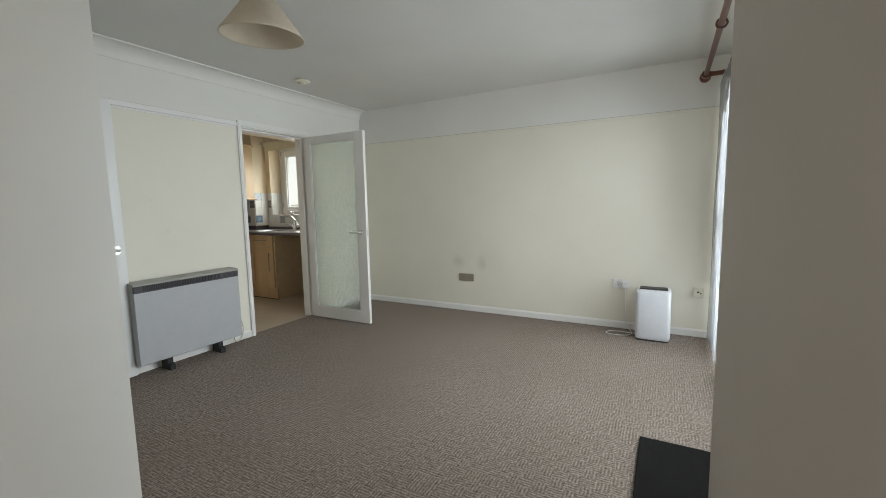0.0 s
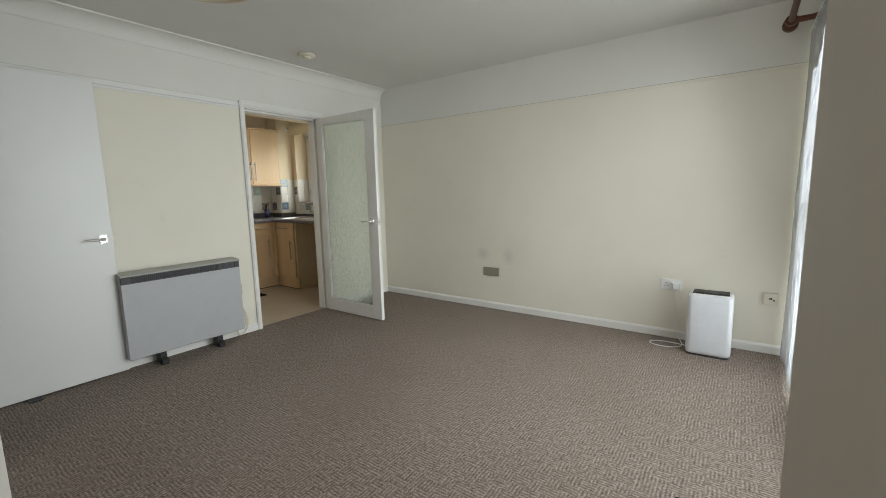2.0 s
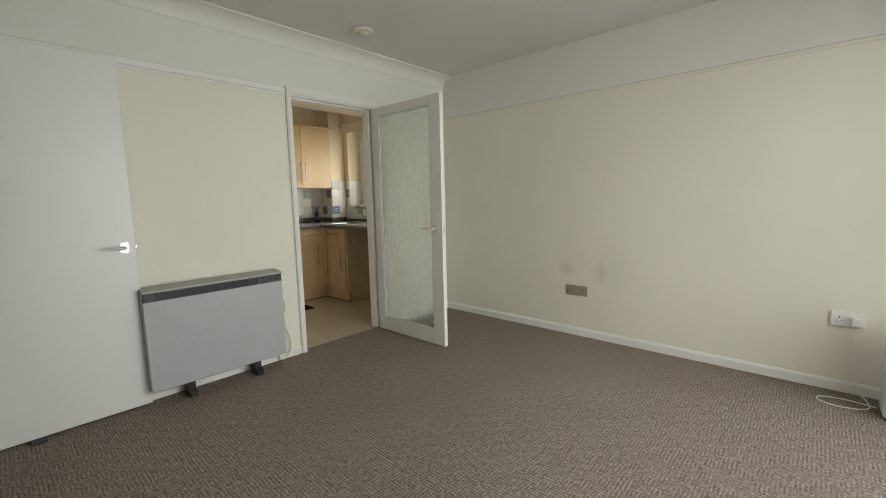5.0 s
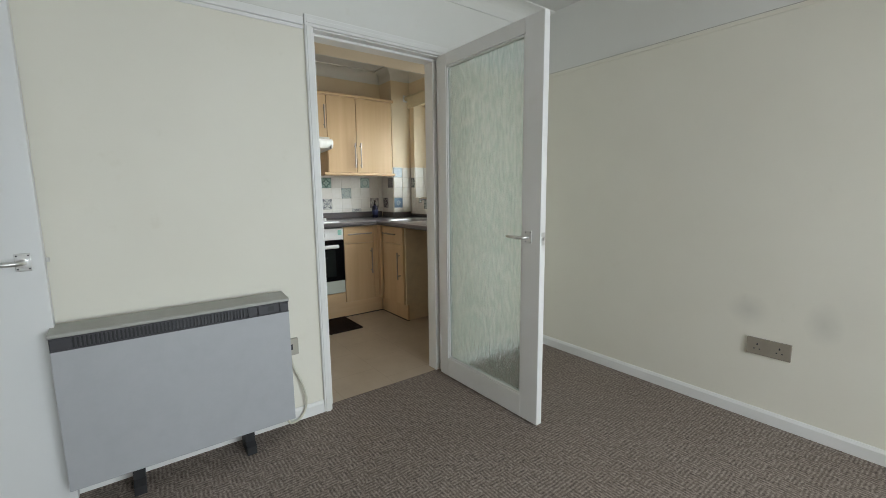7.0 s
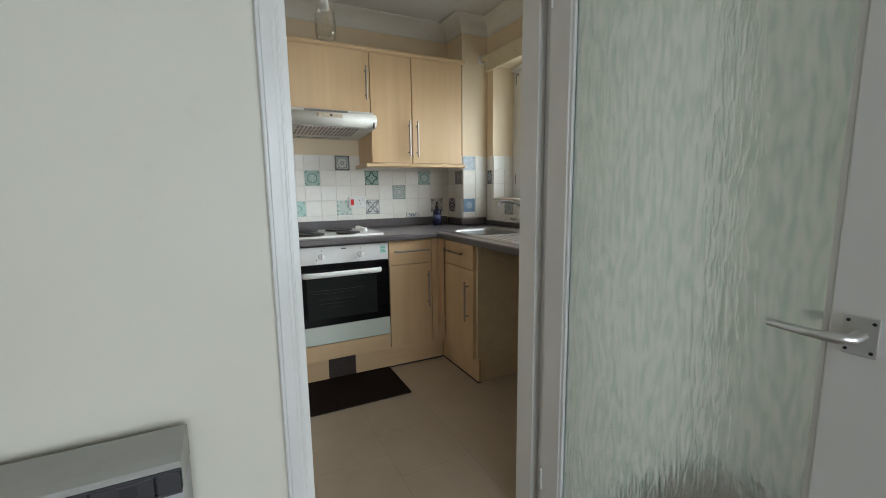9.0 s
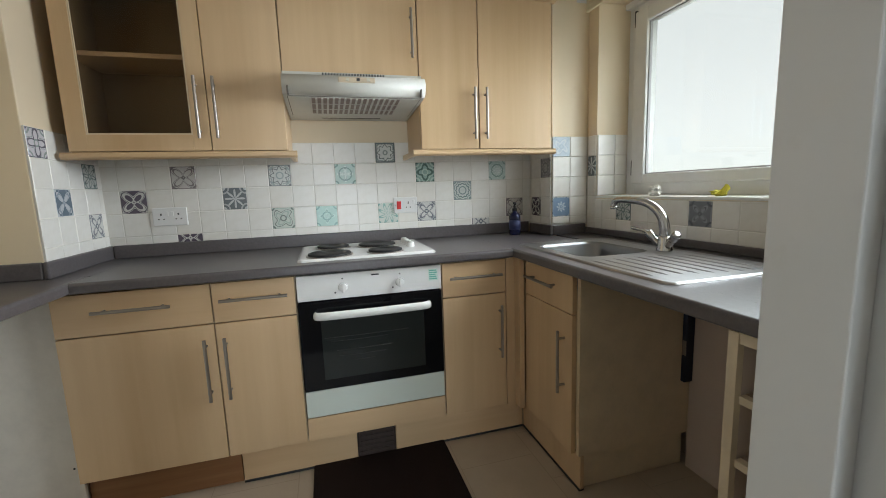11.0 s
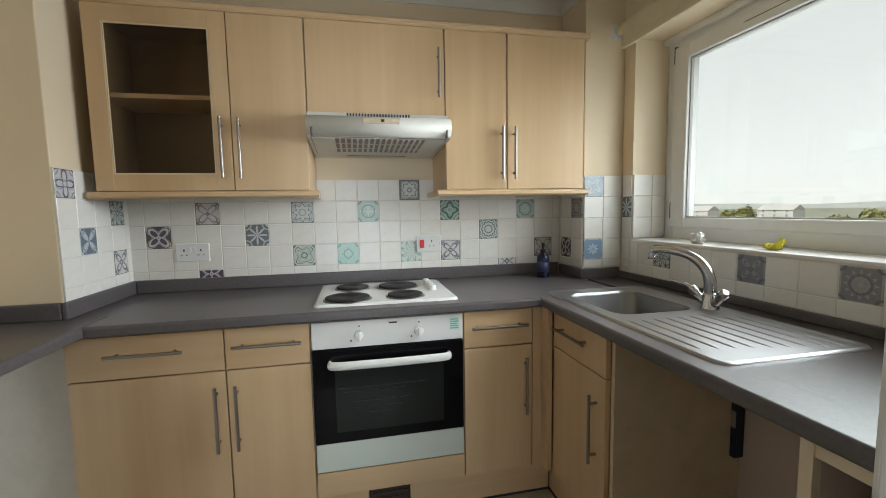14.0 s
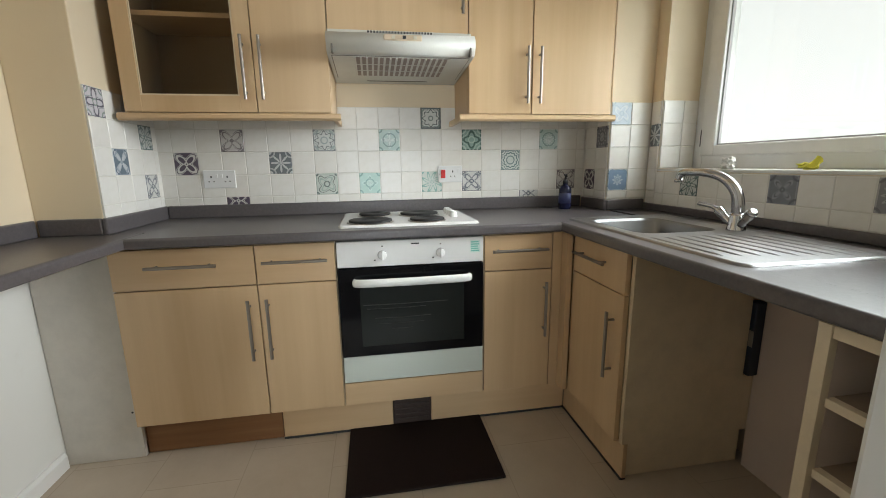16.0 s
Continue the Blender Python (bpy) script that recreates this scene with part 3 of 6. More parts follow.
latch = part("latch_plate", boxed(LX1, LX1 + 0.0015, LYM - 0.011, LYM + 0.011, 0.915, 0.975, 0.0004), ALUM, kdoor)
part("latch_bolt", boxed(LX1 + 0.0015, LX1 + 0.011, LYM - 0.006, LYM + 0.006, 0.937, 0.953, 0.002), ALUM, latch)
for z in (0.22, 1.72):
    part("hinge", tubed([(-3.456, LY0 - 0.001, z - 0.036), (-3.456, LY0 - 0.001, z + 0.036)], 0.0045, 10), GLOSS, kdoor)

# ---- entry door, open flat before the west wall ----
edoor = thing("door_entry", (-3.40, 1.1, 0), "open plain white flush door before the wall", "door")
part("leaf", boxed(-3.437, -3.397, 0.735, 1.498, 0.012, 1.968, 0.003), DOORW, edoor)
lever(edoor, -3.397, 1.445, 0.945, (1, 0), (0, -1))
part("latch_plate", boxed(-3.427, -3.407, 1.498, 1.4995, 0.915, 0.975, 0.0004), ALUM, edoor)
part("latch_bolt", boxed(-3.423, -3.412, 1.4995, 1.51, 0.937, 0.953, 0.002), ALUM, edoor)
for z in (0.22, 1.46):
    part("hinge", tubed([(-3.392, 0.728, z - 0.045), (-3.392, 0.728, z + 0.045)], 0.007, 10), BRASS, edoor, "brass hinge")
stopper = thing("door_stop", (-3.375, 1.0, 0), "dark rubber door stop on the carpet under the entry door", "door stop")
part("block", boxed(-3.41, -3.345, 0.975, 1.035, 0, 0.011, 0.003), CHARC, stopper)

eframe = setting("door_frame_entry", boxed(-2.61, -2.54, 0.69, 0.706, 0, 2.03, 0.004), GLOSS, "white gloss architrave of the entry doorway", "door frame")
part("architrave", boxed(-3.46, -2.61, 0.69, 0.706, 1.985, 2.03, 0.004), GLOSS, eframe)
part("lining", boxed(-2.635, -2.61, 0.57, 0.69, 0, 1.985, 0.003), GLOSS, eframe)

# ---- storage heater ----
HX0, HX1, HY0, HY1 = WX + 0.022, -3.325, 1.487, 2.305
heater = thing("storage_heater", (-3.39, 1.9, 0), "grey metal storage heater on dark feet against the wall", "heater")
body = extrude(bmesh.new(), [(HX0, 0.09), (HX1 - 0.004, 0.09), (HX1, 0.094), (HX1, 0.63), (HX0, 0.63)], 'y', HY0, HY1)
part("body", body, HEATG, heater)
top = extrude(bmesh.new(), [(HX0, 0.6302), (HX0, 0.696), (HX0 + 0.015, 0.702), (HX1 - 0.02, 0.694), (HX1 + 0.003, 0.690), (HX1 + 0.006, 0.685), (HX1 + 0.006, 0.679), (HX1 + 0.002, 0.6765), (HX1 - 0.012, 0.6765), (HX1 - 0.012, 0.6302)], 'y', HY0 - 0.002, HY1 + 0.002)
topob = part("top", top, HEATT, heater, "beige metal top with a rounded front lip")
part("grille_strip", boxed(HX1 - 0.0115, HX1 - 0.004, HY0, HY1, 0.6265, 0.676, 0.001), BLACKP, heater, "dark plastic outlet strip")
for a, b in ((0.6265, 0.632), (0.671, 0.676)):
    part("grille_edge", boxed(HX1 - 0.004, HX1 + 0.004, HY0, HY1, a, b, 0.001), GRIDG, heater)
for k in range(46):
    y = HY0 + 0.068 + k * 0.0124
    part("grille_bar", boxed(HX1 - 0.004, HX1 + 0.003, y, y + 0.0058, 0.6322, 0.6708), GRIDG, heater)
for a, b in ((HY0 + 0.002, HY0 + 0.062), (HY0 + 0.644, HY0 + 0.682), (HY0 + 0.686, HY0 + 0.776), (HY0 + 0.78, HY1 - 0.003)):
    part("control_cover", boxed(HX1 - 0.004, HX1 + 0.0045, a, b, 0.6323, 0.6707, 0.0015), GRIDG, heater)
part("control_window", boxed(HX1 + 0.0045, HX1 + 0.005, HY0 + 0.725, HY0 + 0.752, 0.644, 0.665), CHARC, heater)
for y in (1.69, 2.10):
    foot = extrude(bmesh.new(), [(HX1 - 0.09, 0.0), (HX1 + 0.025, 0.0), (HX1 + 0.025, 0.035), (HX1 - 0.005, 0.05), (HX1 - 0.005, 0.0898), (HX1 - 0.09, 0.0898)], 'y', y - 0.02, y + 0.02)
    part("foot", foot, BLACKP, heater)
cable = thing("heater_cable", (WX + 0.02, 2.36, 0.02), "pale flex from the heater to its wall switch", "cable")
part("flex", tubed(smooth_path([(WX + 0.012, 2.335, 0.362), (WX + 0.02, 2.345, 0.30), (WX + 0.028, 2.378, 0.21), (WX + 0.03, 2.398, 0.13), (WX + 0.03, 2.392, 0.07), (WX + 0.032, 2.368, 0.028), (WX + 0.034, 2.338, 0.012), (WX + 0.04, 2.305, 0.02), (WX + 0.05, 2.285, 0.088)]), 0.0058, 8), OLDWHITE, cable)
spur = thing("fused_switch", (WX, 2.34, 0.40), "beige metal fused wall switch beside the heater", "switch")
part("plate", boxed(WX, WX + 0.02, 2.306, 2.378, 0.36, 0.445, 0.003), SPURP, spur)
part("rocker", boxed(WX + 0.02, WX + 0.024, 2.332, 2.348, 0.39, 0.418, 0.001), CHARC, spur)


# ---- wall sockets ----
def socket(name, at, w, h, wall, plate_mat, label, gangs=2, switches=True, red=False):
    """Face plate with pin holes; wall gives the axis and the way out of the wall."""
    ax, s = wall
    t = thing(name, at, label, "socket")

    def bx(u0, u1, v0, v1, d0, d1, bevel=0.0):
        d = sorted((s * d0, s * d1))
        if ax == 'y':
            return boxed(at[0] + u0, at[0] + u1, at[1] + d[0], at[1] + d[1], at[2] + v0, at[2] + v1, bevel=bevel)
        return boxed(at[0] + d[0], at[0] + d[1], at[1] + u0, at[1] + u1, at[2] + v0, at[2] + v1, bevel=bevel)
    face = part("plate", bx(-w / 2, w / 2, -h / 2, h / 2, 0, 0.012, 0.003), plate_mat, t)
    for g in range(gangs):
        c = (g - (gangs - 1) / 2) * w / gangs
        part("earth_hole", bx(c - 0.003, c + 0.003, 0.006, 0.016, 0.0119, 0.0125), BLACKP, face)
        for k in (-1, 1):
            part("pin_hole", bx(c + k * 0.011 - 0.003, c + k * 0.011 + 0.003, -0.014, -0.009, 0.0119, 0.0125), BLACKP, face)
    if switches:
        for k in (-1, 1):
            part("switch", bx(k * 0.011 - 0.006, k * 0.011 + 0.006, 0.004, 0.024, 0.012, 0.016, 0.001), RED if red and k < 0 else WPLAST, face)
    return t


socket("double_socket", (-2.0, NY, 0.385), 0.18, 0.085, ('y', -1), BROWNP, "old brown metal double wall socket", 2, False)
sb = socket("double_socket", (-0.37, NY, 0.435), 0.146, 0.086, ('y', -1), WPLAST, "white double wall socket with a plug in it")
plug = thing("plug", (-0.333, NY - 0.012, 0.43), "white mains plug in the wall socket", "plug")
part("body", boxed(-0.358, -0.310, NY - 0.047, NY - 0.0125, 0.405, 0.452, 0.006), WPLAST, plug)
part("flex", tubed([(-0.334, NY - 0.03, 0.404), (-0.334, NY - 0.028, 0.3), (-0.325, NY - 0.03, 0.12), (-0.30, NY - 0.05, 0.03)], 0.003, 8), WPLAST, plug)
tel = thing("phone_socket", (0.26, NY, 0.40), "cream telephone wall socket", "socket")
telp = part("plate", boxed(0.215, 0.295, NY - 0.028, NY, 0.36, 0.445, 0.004), OLDWHITE, tel)
part("port", boxed(0.245, 0.262, NY - 0.0292, NY - 0.028, 0.40, 0.412), BLACKP, telp)
part("port", boxed(0.266, 0.278, NY - 0.0292, NY - 0.028, 0.39, 0.40), BLACKP, telp)

# ---- dehumidifier ----
air = thing("dehumidifier", (-0.09, 3.99, 0), "white upright dehumidifier with dark top grille on the carpet", "appliance")
outline, w2, d2, r = [], 0.137, 0.10, 0.035
for cx, cy, a0 in ((w2 - r, d2 - r, 0), (-w2 + r, d2 - r, 90), (-w2 + r, -d2 + r, 180), (w2 - r, -d2 + r, 270)):
    outline += [(-0.09 + cx + r * math.cos(radians(a0 + k * 15)), 4.0 + cy + r * math.sin(radians(a0 + k * 15))) for k in range(7)]
shell = bmesh.new()
rings = []
for z, k in ((0.010, 0.90), (0.014, 0.955), (0.024, 0.985), (0.045, 1.0), (0.408, 1.0), (0.428, 0.985), (0.438, 0.955), (0.442, 0.90)):
    inset = (1 - k) * 0.137
    rings.append([shell.verts.new((x - math.copysign(min(inset, abs(x + 0.09)), x + 0.09), y - math.copysign(min(inset, abs(y - 4.0)), y - 4.0), z)) for x, y in outline])
for a, b in zip(rings, rings[1:]):
    for k in range(len(a)):
        shell.faces.new((a[k], a[(k + 1) % len(a)], b[(k + 1) % len(b)], b[k])).smooth = True
shell.faces.new(rings[0][::-1])
shell.faces.new(rings[-1])
part("body", shell, plastic("cool_white_plastic", (0.70, 0.72, 0.76), 0.32, 0.03), air)
part("base", extrude(bmesh.new(), [(-0.09 + (x + 0.09) * 0.93, 4.0 + (y - 4.0) * 0.93) for x, y in outline], 'z', 0, 0.0118), CHARC, air)
part("top_cap", extrude(bmesh.new(), [(-0.09 + (x + 0.09) * 0.86, 4.0 + (y - 4.0) * 0.82) for x, y in outline], 'z', 0.4422, 0.4475), WPLAST, air)
part("grille", boxed(-0.20, 0.02, 3.935, 4.06, 0.4482, 0.4505), CHARC, air, "dark louvred outlet")
for k in range(3):
    part("louvre", boxed(-0.197 + k * 0.073, -0.127 + k * 0.073, 3.945, 4.05, 0.4507, 0.456, 0.002), CHARC if k == 1 else BLACKP, air)
cord = thing("appliance_cable", (-0.35, 3.98, 0.004), "white flex lying in a loop on the carpet", "cable")
part("flex", tubed(smooth_path([(-0.30, NY - 0.05, 0.03), (-0.26, 4.06, 0.006), (-0.30, 3.99, 0.004), (-0.40, 3.965, 0.004), (-0.47, 4.0, 0.004), (-0.455, 4.06, 0.004), (-0.36, 4.085, 0.004), (-0.235, 4.05, 0.01)]), 0.0035, 8), WPLAST, cord)

# ---- black mat by the pier ----
bmat = thing("door_mat", (0.1, 2.02, 0), "black ribbed mat on the carpet", "mat")
part("mat_surface", boxed(-0.09, 0.30, 1.60, 2.25, 0, 0.012, 0.004), BLACKMAT, bmat)

# ---- ceiling fittings ----
smoke = thing("smoke_alarm", (-3.035, 2.893, CEILING), "round white smoke alarm on the ceiling", "smoke alarm")
# Ivory in place of white puts the alarm's shading into its colour.
part("base", lathe(bmesh.new(), [(0.0, 0), (0.064, 0), (0.064, -0.004), (0.072, -0.006), (0.073, -0.017), (0.064, -0.024), (0, -0.024)], (-3.035, 2.893, CEILING)), OLDWHITE, smoke)
part("cover", lathe(bmesh.new(), [(0.0, -0.024), (0.034, -0.0242), (0.035, -0.032), (0.030, -0.037), (0, -0.038)], (-3.035, 2.893, CEILING)), OLDWHITE, smoke)
SHX, SHY, SHZ = -1.722, 1.413, 2.03
SHADE = plastic("cream_fabric_shade", (0.60, 0.53, 0.42), 0.85, 0.05)
pend = thing("pendant_lamp", (SHX, SHY, CEILING), "unlit pendant lamp with a cream fabric coolie shade", "lamp")
part("ceiling_rose", lathe(bmesh.new(), [(0, 0), (0.045, 0), (0.043, -0.012), (0.02, -0.028), (0, -0.03)], (SHX, SHY, CEILING)), WPLAST, pend)
part("cord", tubed([(SHX, SHY, CEILING - 0.028), (SHX, SHY, SHZ + 0.155)], 0.0035, 8), WPLAST, pend)
cone = lathe(bmesh.new(), [(0.055, 0.175), (0.062, 0.175), (0.187, 0.004), (0.189, -0.003), (0.184, -0.003), (0.181, 0.004), (0.055, 0.172)], (SHX, SHY, SHZ), 48)
# Tilt fitted to the rim's outline as the camera sees it.
for v in cone.verts:
    v.co.z += -0.065 * (v.co.x - SHX) + 0.029 * (v.co.y - SHY)
part("shade", cone, SHADE, pend, "cream fabric cone shade, tilted to fit the camera's view")
part("lamp_holder", lathe(bmesh.new(), [(0.0, 0.172), (0.016, 0.172), (0.02, 0.14), (0.02, 0.11), (0, 0.11)], (SHX, SHY, SHZ), 20), WPLAST, pend)
part("bulb", lathe(bmesh.new(), [(0.0, 0.11), (0.012, 0.11), (0.013, 0.10), (0.022, 0.08), (0.02, 0.064), (0, 0.058)], (SHX, SHY, SHZ), 20), ENAMEL, pend)
for a in (0, 120, 240):
    c, s = math.cos(radians(a)), math.sin(radians(a))
    part("shade_wire", tubed([(SHX + c * 0.018, SHY + s * 0.018, SHZ + 0.135), (SHX + c * 0.056, SHY + s * 0.056, SHZ + 0.168)], 0.0015, 6), ALUM, pend)

# ---- living room window, curtain, pole ----
win = setting("window_1", boxed(0.47, 0.54, 1.66, 1.72, 0.06, 2.2, 0.004), WPLAST, "tall white framed window with a middle transom behind lace", "window")
for b in ((4.08, 4.14, 0.06, 2.2), (1.72, 4.08, 0.06, 0.13), (1.72, 4.08, 2.13, 2.2), (1.72, 4.08, 1.02, 1.10), (2.48, 2.54, 0.13, 1.02), (2.48, 2.54, 1.10, 2.13), (3.26, 3.32, 0.13, 1.02), (3.26, 3.32, 1.10, 2.13)):
    part("window_frame", boxed(0.47, 0.54, b[0], b[1], b[2], b[3], 0.004), WPLAST, win)
for y0, y1 in ((1.72, 2.48), (2.54, 3.26), (3.32, 4.08)):
    for z0, z1 in ((0.13, 1.02), (1.10, 2.13)):
        pane = part("pane", boxed(0.502, 0.508, y0, y1, z0, z1), GLASS, win)
        pane.visible_shadow = False
part("sill", boxed(0.43, 0.475, 1.66, 4.14, 0.055, 0.075, 0.004), GLOSS, win)
cur = thing("net_curtain", (0.34, 2.9, 2.16), "white floral lace net curtain hanging to the floor", "curtain")
sheet = bmesh.new()
cols, rows = 260, 14
grid = []
for i in range(cols + 1):
    y = 1.60 + (4.185 - 1.60) * i / cols
    col = []
    for j in range(rows + 1):
        z = 2.16 + (0.02 - 2.16) * j / rows
        amp = (0.004 + 0.006 * j / rows) * (0.5 + abs(noise.noise((y * 1.7, 5, 0))))
        x = 0.335 + amp * math.sin(y * 30 + 3.0 * math.sin(y * 5.3)) + 0.012 * noise.noise((y * 3, z * 1.3, 0))
        col.append(sheet.verts.new((x, y, z)))
    grid.append(col)
for i in range(cols):
    for j in range(rows):
        f = sheet.faces.new((grid[i][j], grid[i + 1][j], grid[i + 1][j + 1], grid[i][j + 1]))
        f.smooth = True
part("net", sheet, LACE, cur)
part("wire", tubed([(0.335, 1.58, 2.163), (0.335, 4.2, 2.163)], 0.003, 8), WPLAST, cur)
PX, PZ = 0.228, 2.21
pole = thing("curtain_pole", (PX, 2.9, PZ), "reddish brown wooden curtain pole with rings", "curtain pole")
part("rod", tubed([(PX, 1.58, PZ), (PX, 4.09, PZ)], 0.0175, 16), POLEWOOD, pole)
part("finial", tubed([(PX, 4.075, PZ), (PX, 4.08, PZ), (PX, 4.092, PZ), (PX, 4.098, PZ), (PX, 4.15, PZ), (PX, 4.165, PZ), (PX, 4.17, PZ)], [0.022, 0.03, 0.03, 0.039, 0.042, 0.035, 0.02], 20), POLEWOOD, pole)
for y in (4.05, 2.0):
    br = tubed([(PX - 0.002, y, PZ), (0.27, y, PZ), (0.33, y, PZ), (0.385, y, PZ), (0.43, y, PZ)], [0.028, 0.018, 0.017, 0.032, 0.042], 16)
    tube(br, [(PX, y - 0.022, PZ), (PX, y + 0.022, PZ)], 0.031, 18)
    part("bracket", br, POLEWOOD, pole)
for y in (2.91, 2.3):
    ring = bmesh.new()
    n = 24
    tube(ring, [(PX + 0.026 * math.cos(2 * math.pi * k / n), y + 0.004 * math.sin(k), PZ - 0.008 + 0.026 * math.sin(2 * math.pi * k / n)) for k in range(n + 1)], 0.006, 8, False)
    part("ring", ring, POLEWOOD, pole)


# ---- kitchen base units along the back wall ----
FX = -4.95                   # door fronts
BASE_T, BASE_B = 0.857, 0.152


def bar_handle(parent, p, q, out):
    """Steel T-bar handle between two posts."""
    p, q, o = Vector(p), Vector(q), Vector(out)
    d = (q - p).normalized()
    h = part("handle", tubed([p + o * 0.03, q + o * 0.03], 0.0062, 12), STEEL, parent, "brushed steel bar handle")
    for s in (p + d * 0.03, q - d * 0.03):
        part("handle_post", tubed([s, s + o * 0.03], 0.0045, 10), STEEL, h)


def base_unit(y0, y1, handle_right, label):
    u = thing("base_unit", (FX - 0.3, (y0 + y1) / 2, 0), label, "cabinet", "kitchen base units")
    part("body", boxed(KX + 0.03, FX - 0.021, y0 + 0.001, y1 - 0.001, BASE_B - 0.005, 0.858), CARCASS, u)
    d = part("drawer_front", boxed(FX - 0.019, FX, y0 + 0.0027, y1 - 0.0027, 0.7035, BASE_T - 0.003, 0.0015), MAPLEY, u)
    c, half = (y0 + y1) / 2, min(0.12, (y1 - y0) * 0.40)
    bar_handle(d, (FX, c - half, 0.79), (FX, c + half, 0.79), (1, 0, 0))
    d = part("door", boxed(FX - 0.019, FX, y0 + 0.0027, y1 - 0.0027, BASE_B + 0.002, 0.6985, 0.0015), MAPLE, u)
    y = y1 - 0.034 if handle_right else y0 + 0.034
    bar_handle(d, (FX, y, 0.405), (FX, y, 0.648), (1, 0, 0))


base_unit(1.893, 2.392, True, "maple kitchen base unit with drawer and door")
base_unit(2.392, 2.69, False, "narrow maple kitchen base unit with drawer and door")
base_unit(3.287, 3.588, True, "narrow maple kitchen base unit beside the oven")
filler = thing("corner_post", (-4.95, 3.63, 0), "maple corner post between the units", "cabinet")
part("post", merge(boxed(FX - 0.03, FX - 0.003, 3.59, 3.655, BASE_B, BASE_T, 0.002), boxed(FX - 0.003, FX + 0.05, 3.63, 3.655, BASE_B, BASE_T, 0.002)), MAPLE, filler)


def plinth(name, b, mat, label):
    t = thing("plinth", ((b[0] + b[1]) / 2, (b[2] + b[3]) / 2, 0), label, "plinth")
    part("board", boxed(*b, bevel=0.002), mat, t)
    part("seal", boxed(b[0] + 0.002, b[1] + 0.004, b[2], b[3] , 0, 0.008), CHARC, t, "dark sealing strip") if name else None
    return t


plinth("", (FX - 0.075, FX - 0.058, 1.8905, 2.42, 0.0, 0.146), PLYWOOD, "bare brown board plinth under the base unit")
plinth("s", (FX - 0.065, FX - 0.048, 2.425, 2.888, 0.004, 0.146), MAPLEY, "maple plinth under the oven")
plinth("s", (FX - 0.065, FX - 0.048, 3.06, 3.69, 0.004, 0.146), MAPLEY, "maple plinth under the base unit")
vent = thing("plinth_vent", (FX - 0.055, 2.975, 0.08), "dark brown plastic louvred plinth vent", "vent")
DKB = plastic("dark_brown_plastic", (0.045, 0.028, 0.022), 0.5)
part("frame", boxed(FX - 0.066, FX - 0.05, 2.89, 3.058, 0.004, 0.148, 0.003), DKB, vent)
for k in range(5):
    part("slat", boxed(FX - 0.05, FX - 0.043, 2.90, 3.048, 0.022 + k * 0.024, 0.034 + k * 0.024, 0.002), DKB, vent)

endp = thing("end_panel", (-4.985, 1.75, 0), "white melamine end panel under the worktop", "panel")
part("panel", boxed(-5.003, -4.985, 1.612, 1.89, 0, 0.858, 0.001), PANELW, endp)
for z in (0.20, 0.835):
    part("peg_hole", tubed([(-4.9852, 1.868, z), (-4.9842, 1.868, z)], 0.004, 8), BLACKP, endp)

# ---- oven ----
oven = thing("oven", (FX - 0.28, 2.99, 0.25), "built-in electric oven with white fascia and black glass door", "oven")
part("body", boxed(KX + 0.05, FX - 0.022, 2.695, 3.282, 0.252, 0.855), CHARC, oven)
fascia = part("control_panel", boxed(FX - 0.02, FX + 0.004, 2.694, 3.283, 0.749, 0.853, 0.003), ENAMEL, oven)
odoor = part("door", boxed(FX - 0.018, FX + 0.006, 2.694, 3.283, 0.372, 0.744, 0.004), BLACKG, oven, "black glass oven door")
part("lower_panel", boxed(FX - 0.018, FX + 0.002, 2.694, 3.283, 0.256, 0.370, 0.003), SKYBLUE, oven, "pale blue-grey glass strip")
INNER = material("oven_window_inside", (0.017, 0.020, 0.019), 0.12, 0, 0.35)
part("window", boxed(FX + 0.0062, FX + 0.0075, 2.775, 3.20, 0.415, 0.665, 0.0004), INNER, odoor)
RACK = metal("dim_oven_rack", (0.07, 0.07, 0.067), 0.4)
for z, a, b, w in ((0.592, 2.785, 3.13, 0.0028), (0.575, 2.80, 3.04, 0.002), (0.535, 2.83, 3.06, 0.003), (0.510, 2.84, 3.03, 0.002), (0.487, 2.90, 2.985, 0.002)):
    part("shelf_line", tubed([(FX + 0.0078, a, z), (FX + 0.0078, (a + b) / 2, z - 0.002), (FX + 0.0078, b, z)], w / 2, 6), RACK, odoor)
hb = tubed([(FX + 0.004, 2.758, 0.690), (FX + 0.022, 2.757, 0.691), (FX + 0.036, 2.766, 0.692), (FX + 0.043, 2.80, 0.692), (FX + 0.047, 2.99, 0.692), (FX + 0.043, 3.18, 0.692), (FX + 0.036, 3.214, 0.692), (FX + 0.022, 3.223, 0.691), (FX + 0.004, 3.222, 0.690)], 0.0085, 14)
for v in hb.verts:
    v.co.z = 0.692 + (v.co.z - 0.692) * 1.95
part("handle", hb, ENAMEL, odoor, "white bar handle")
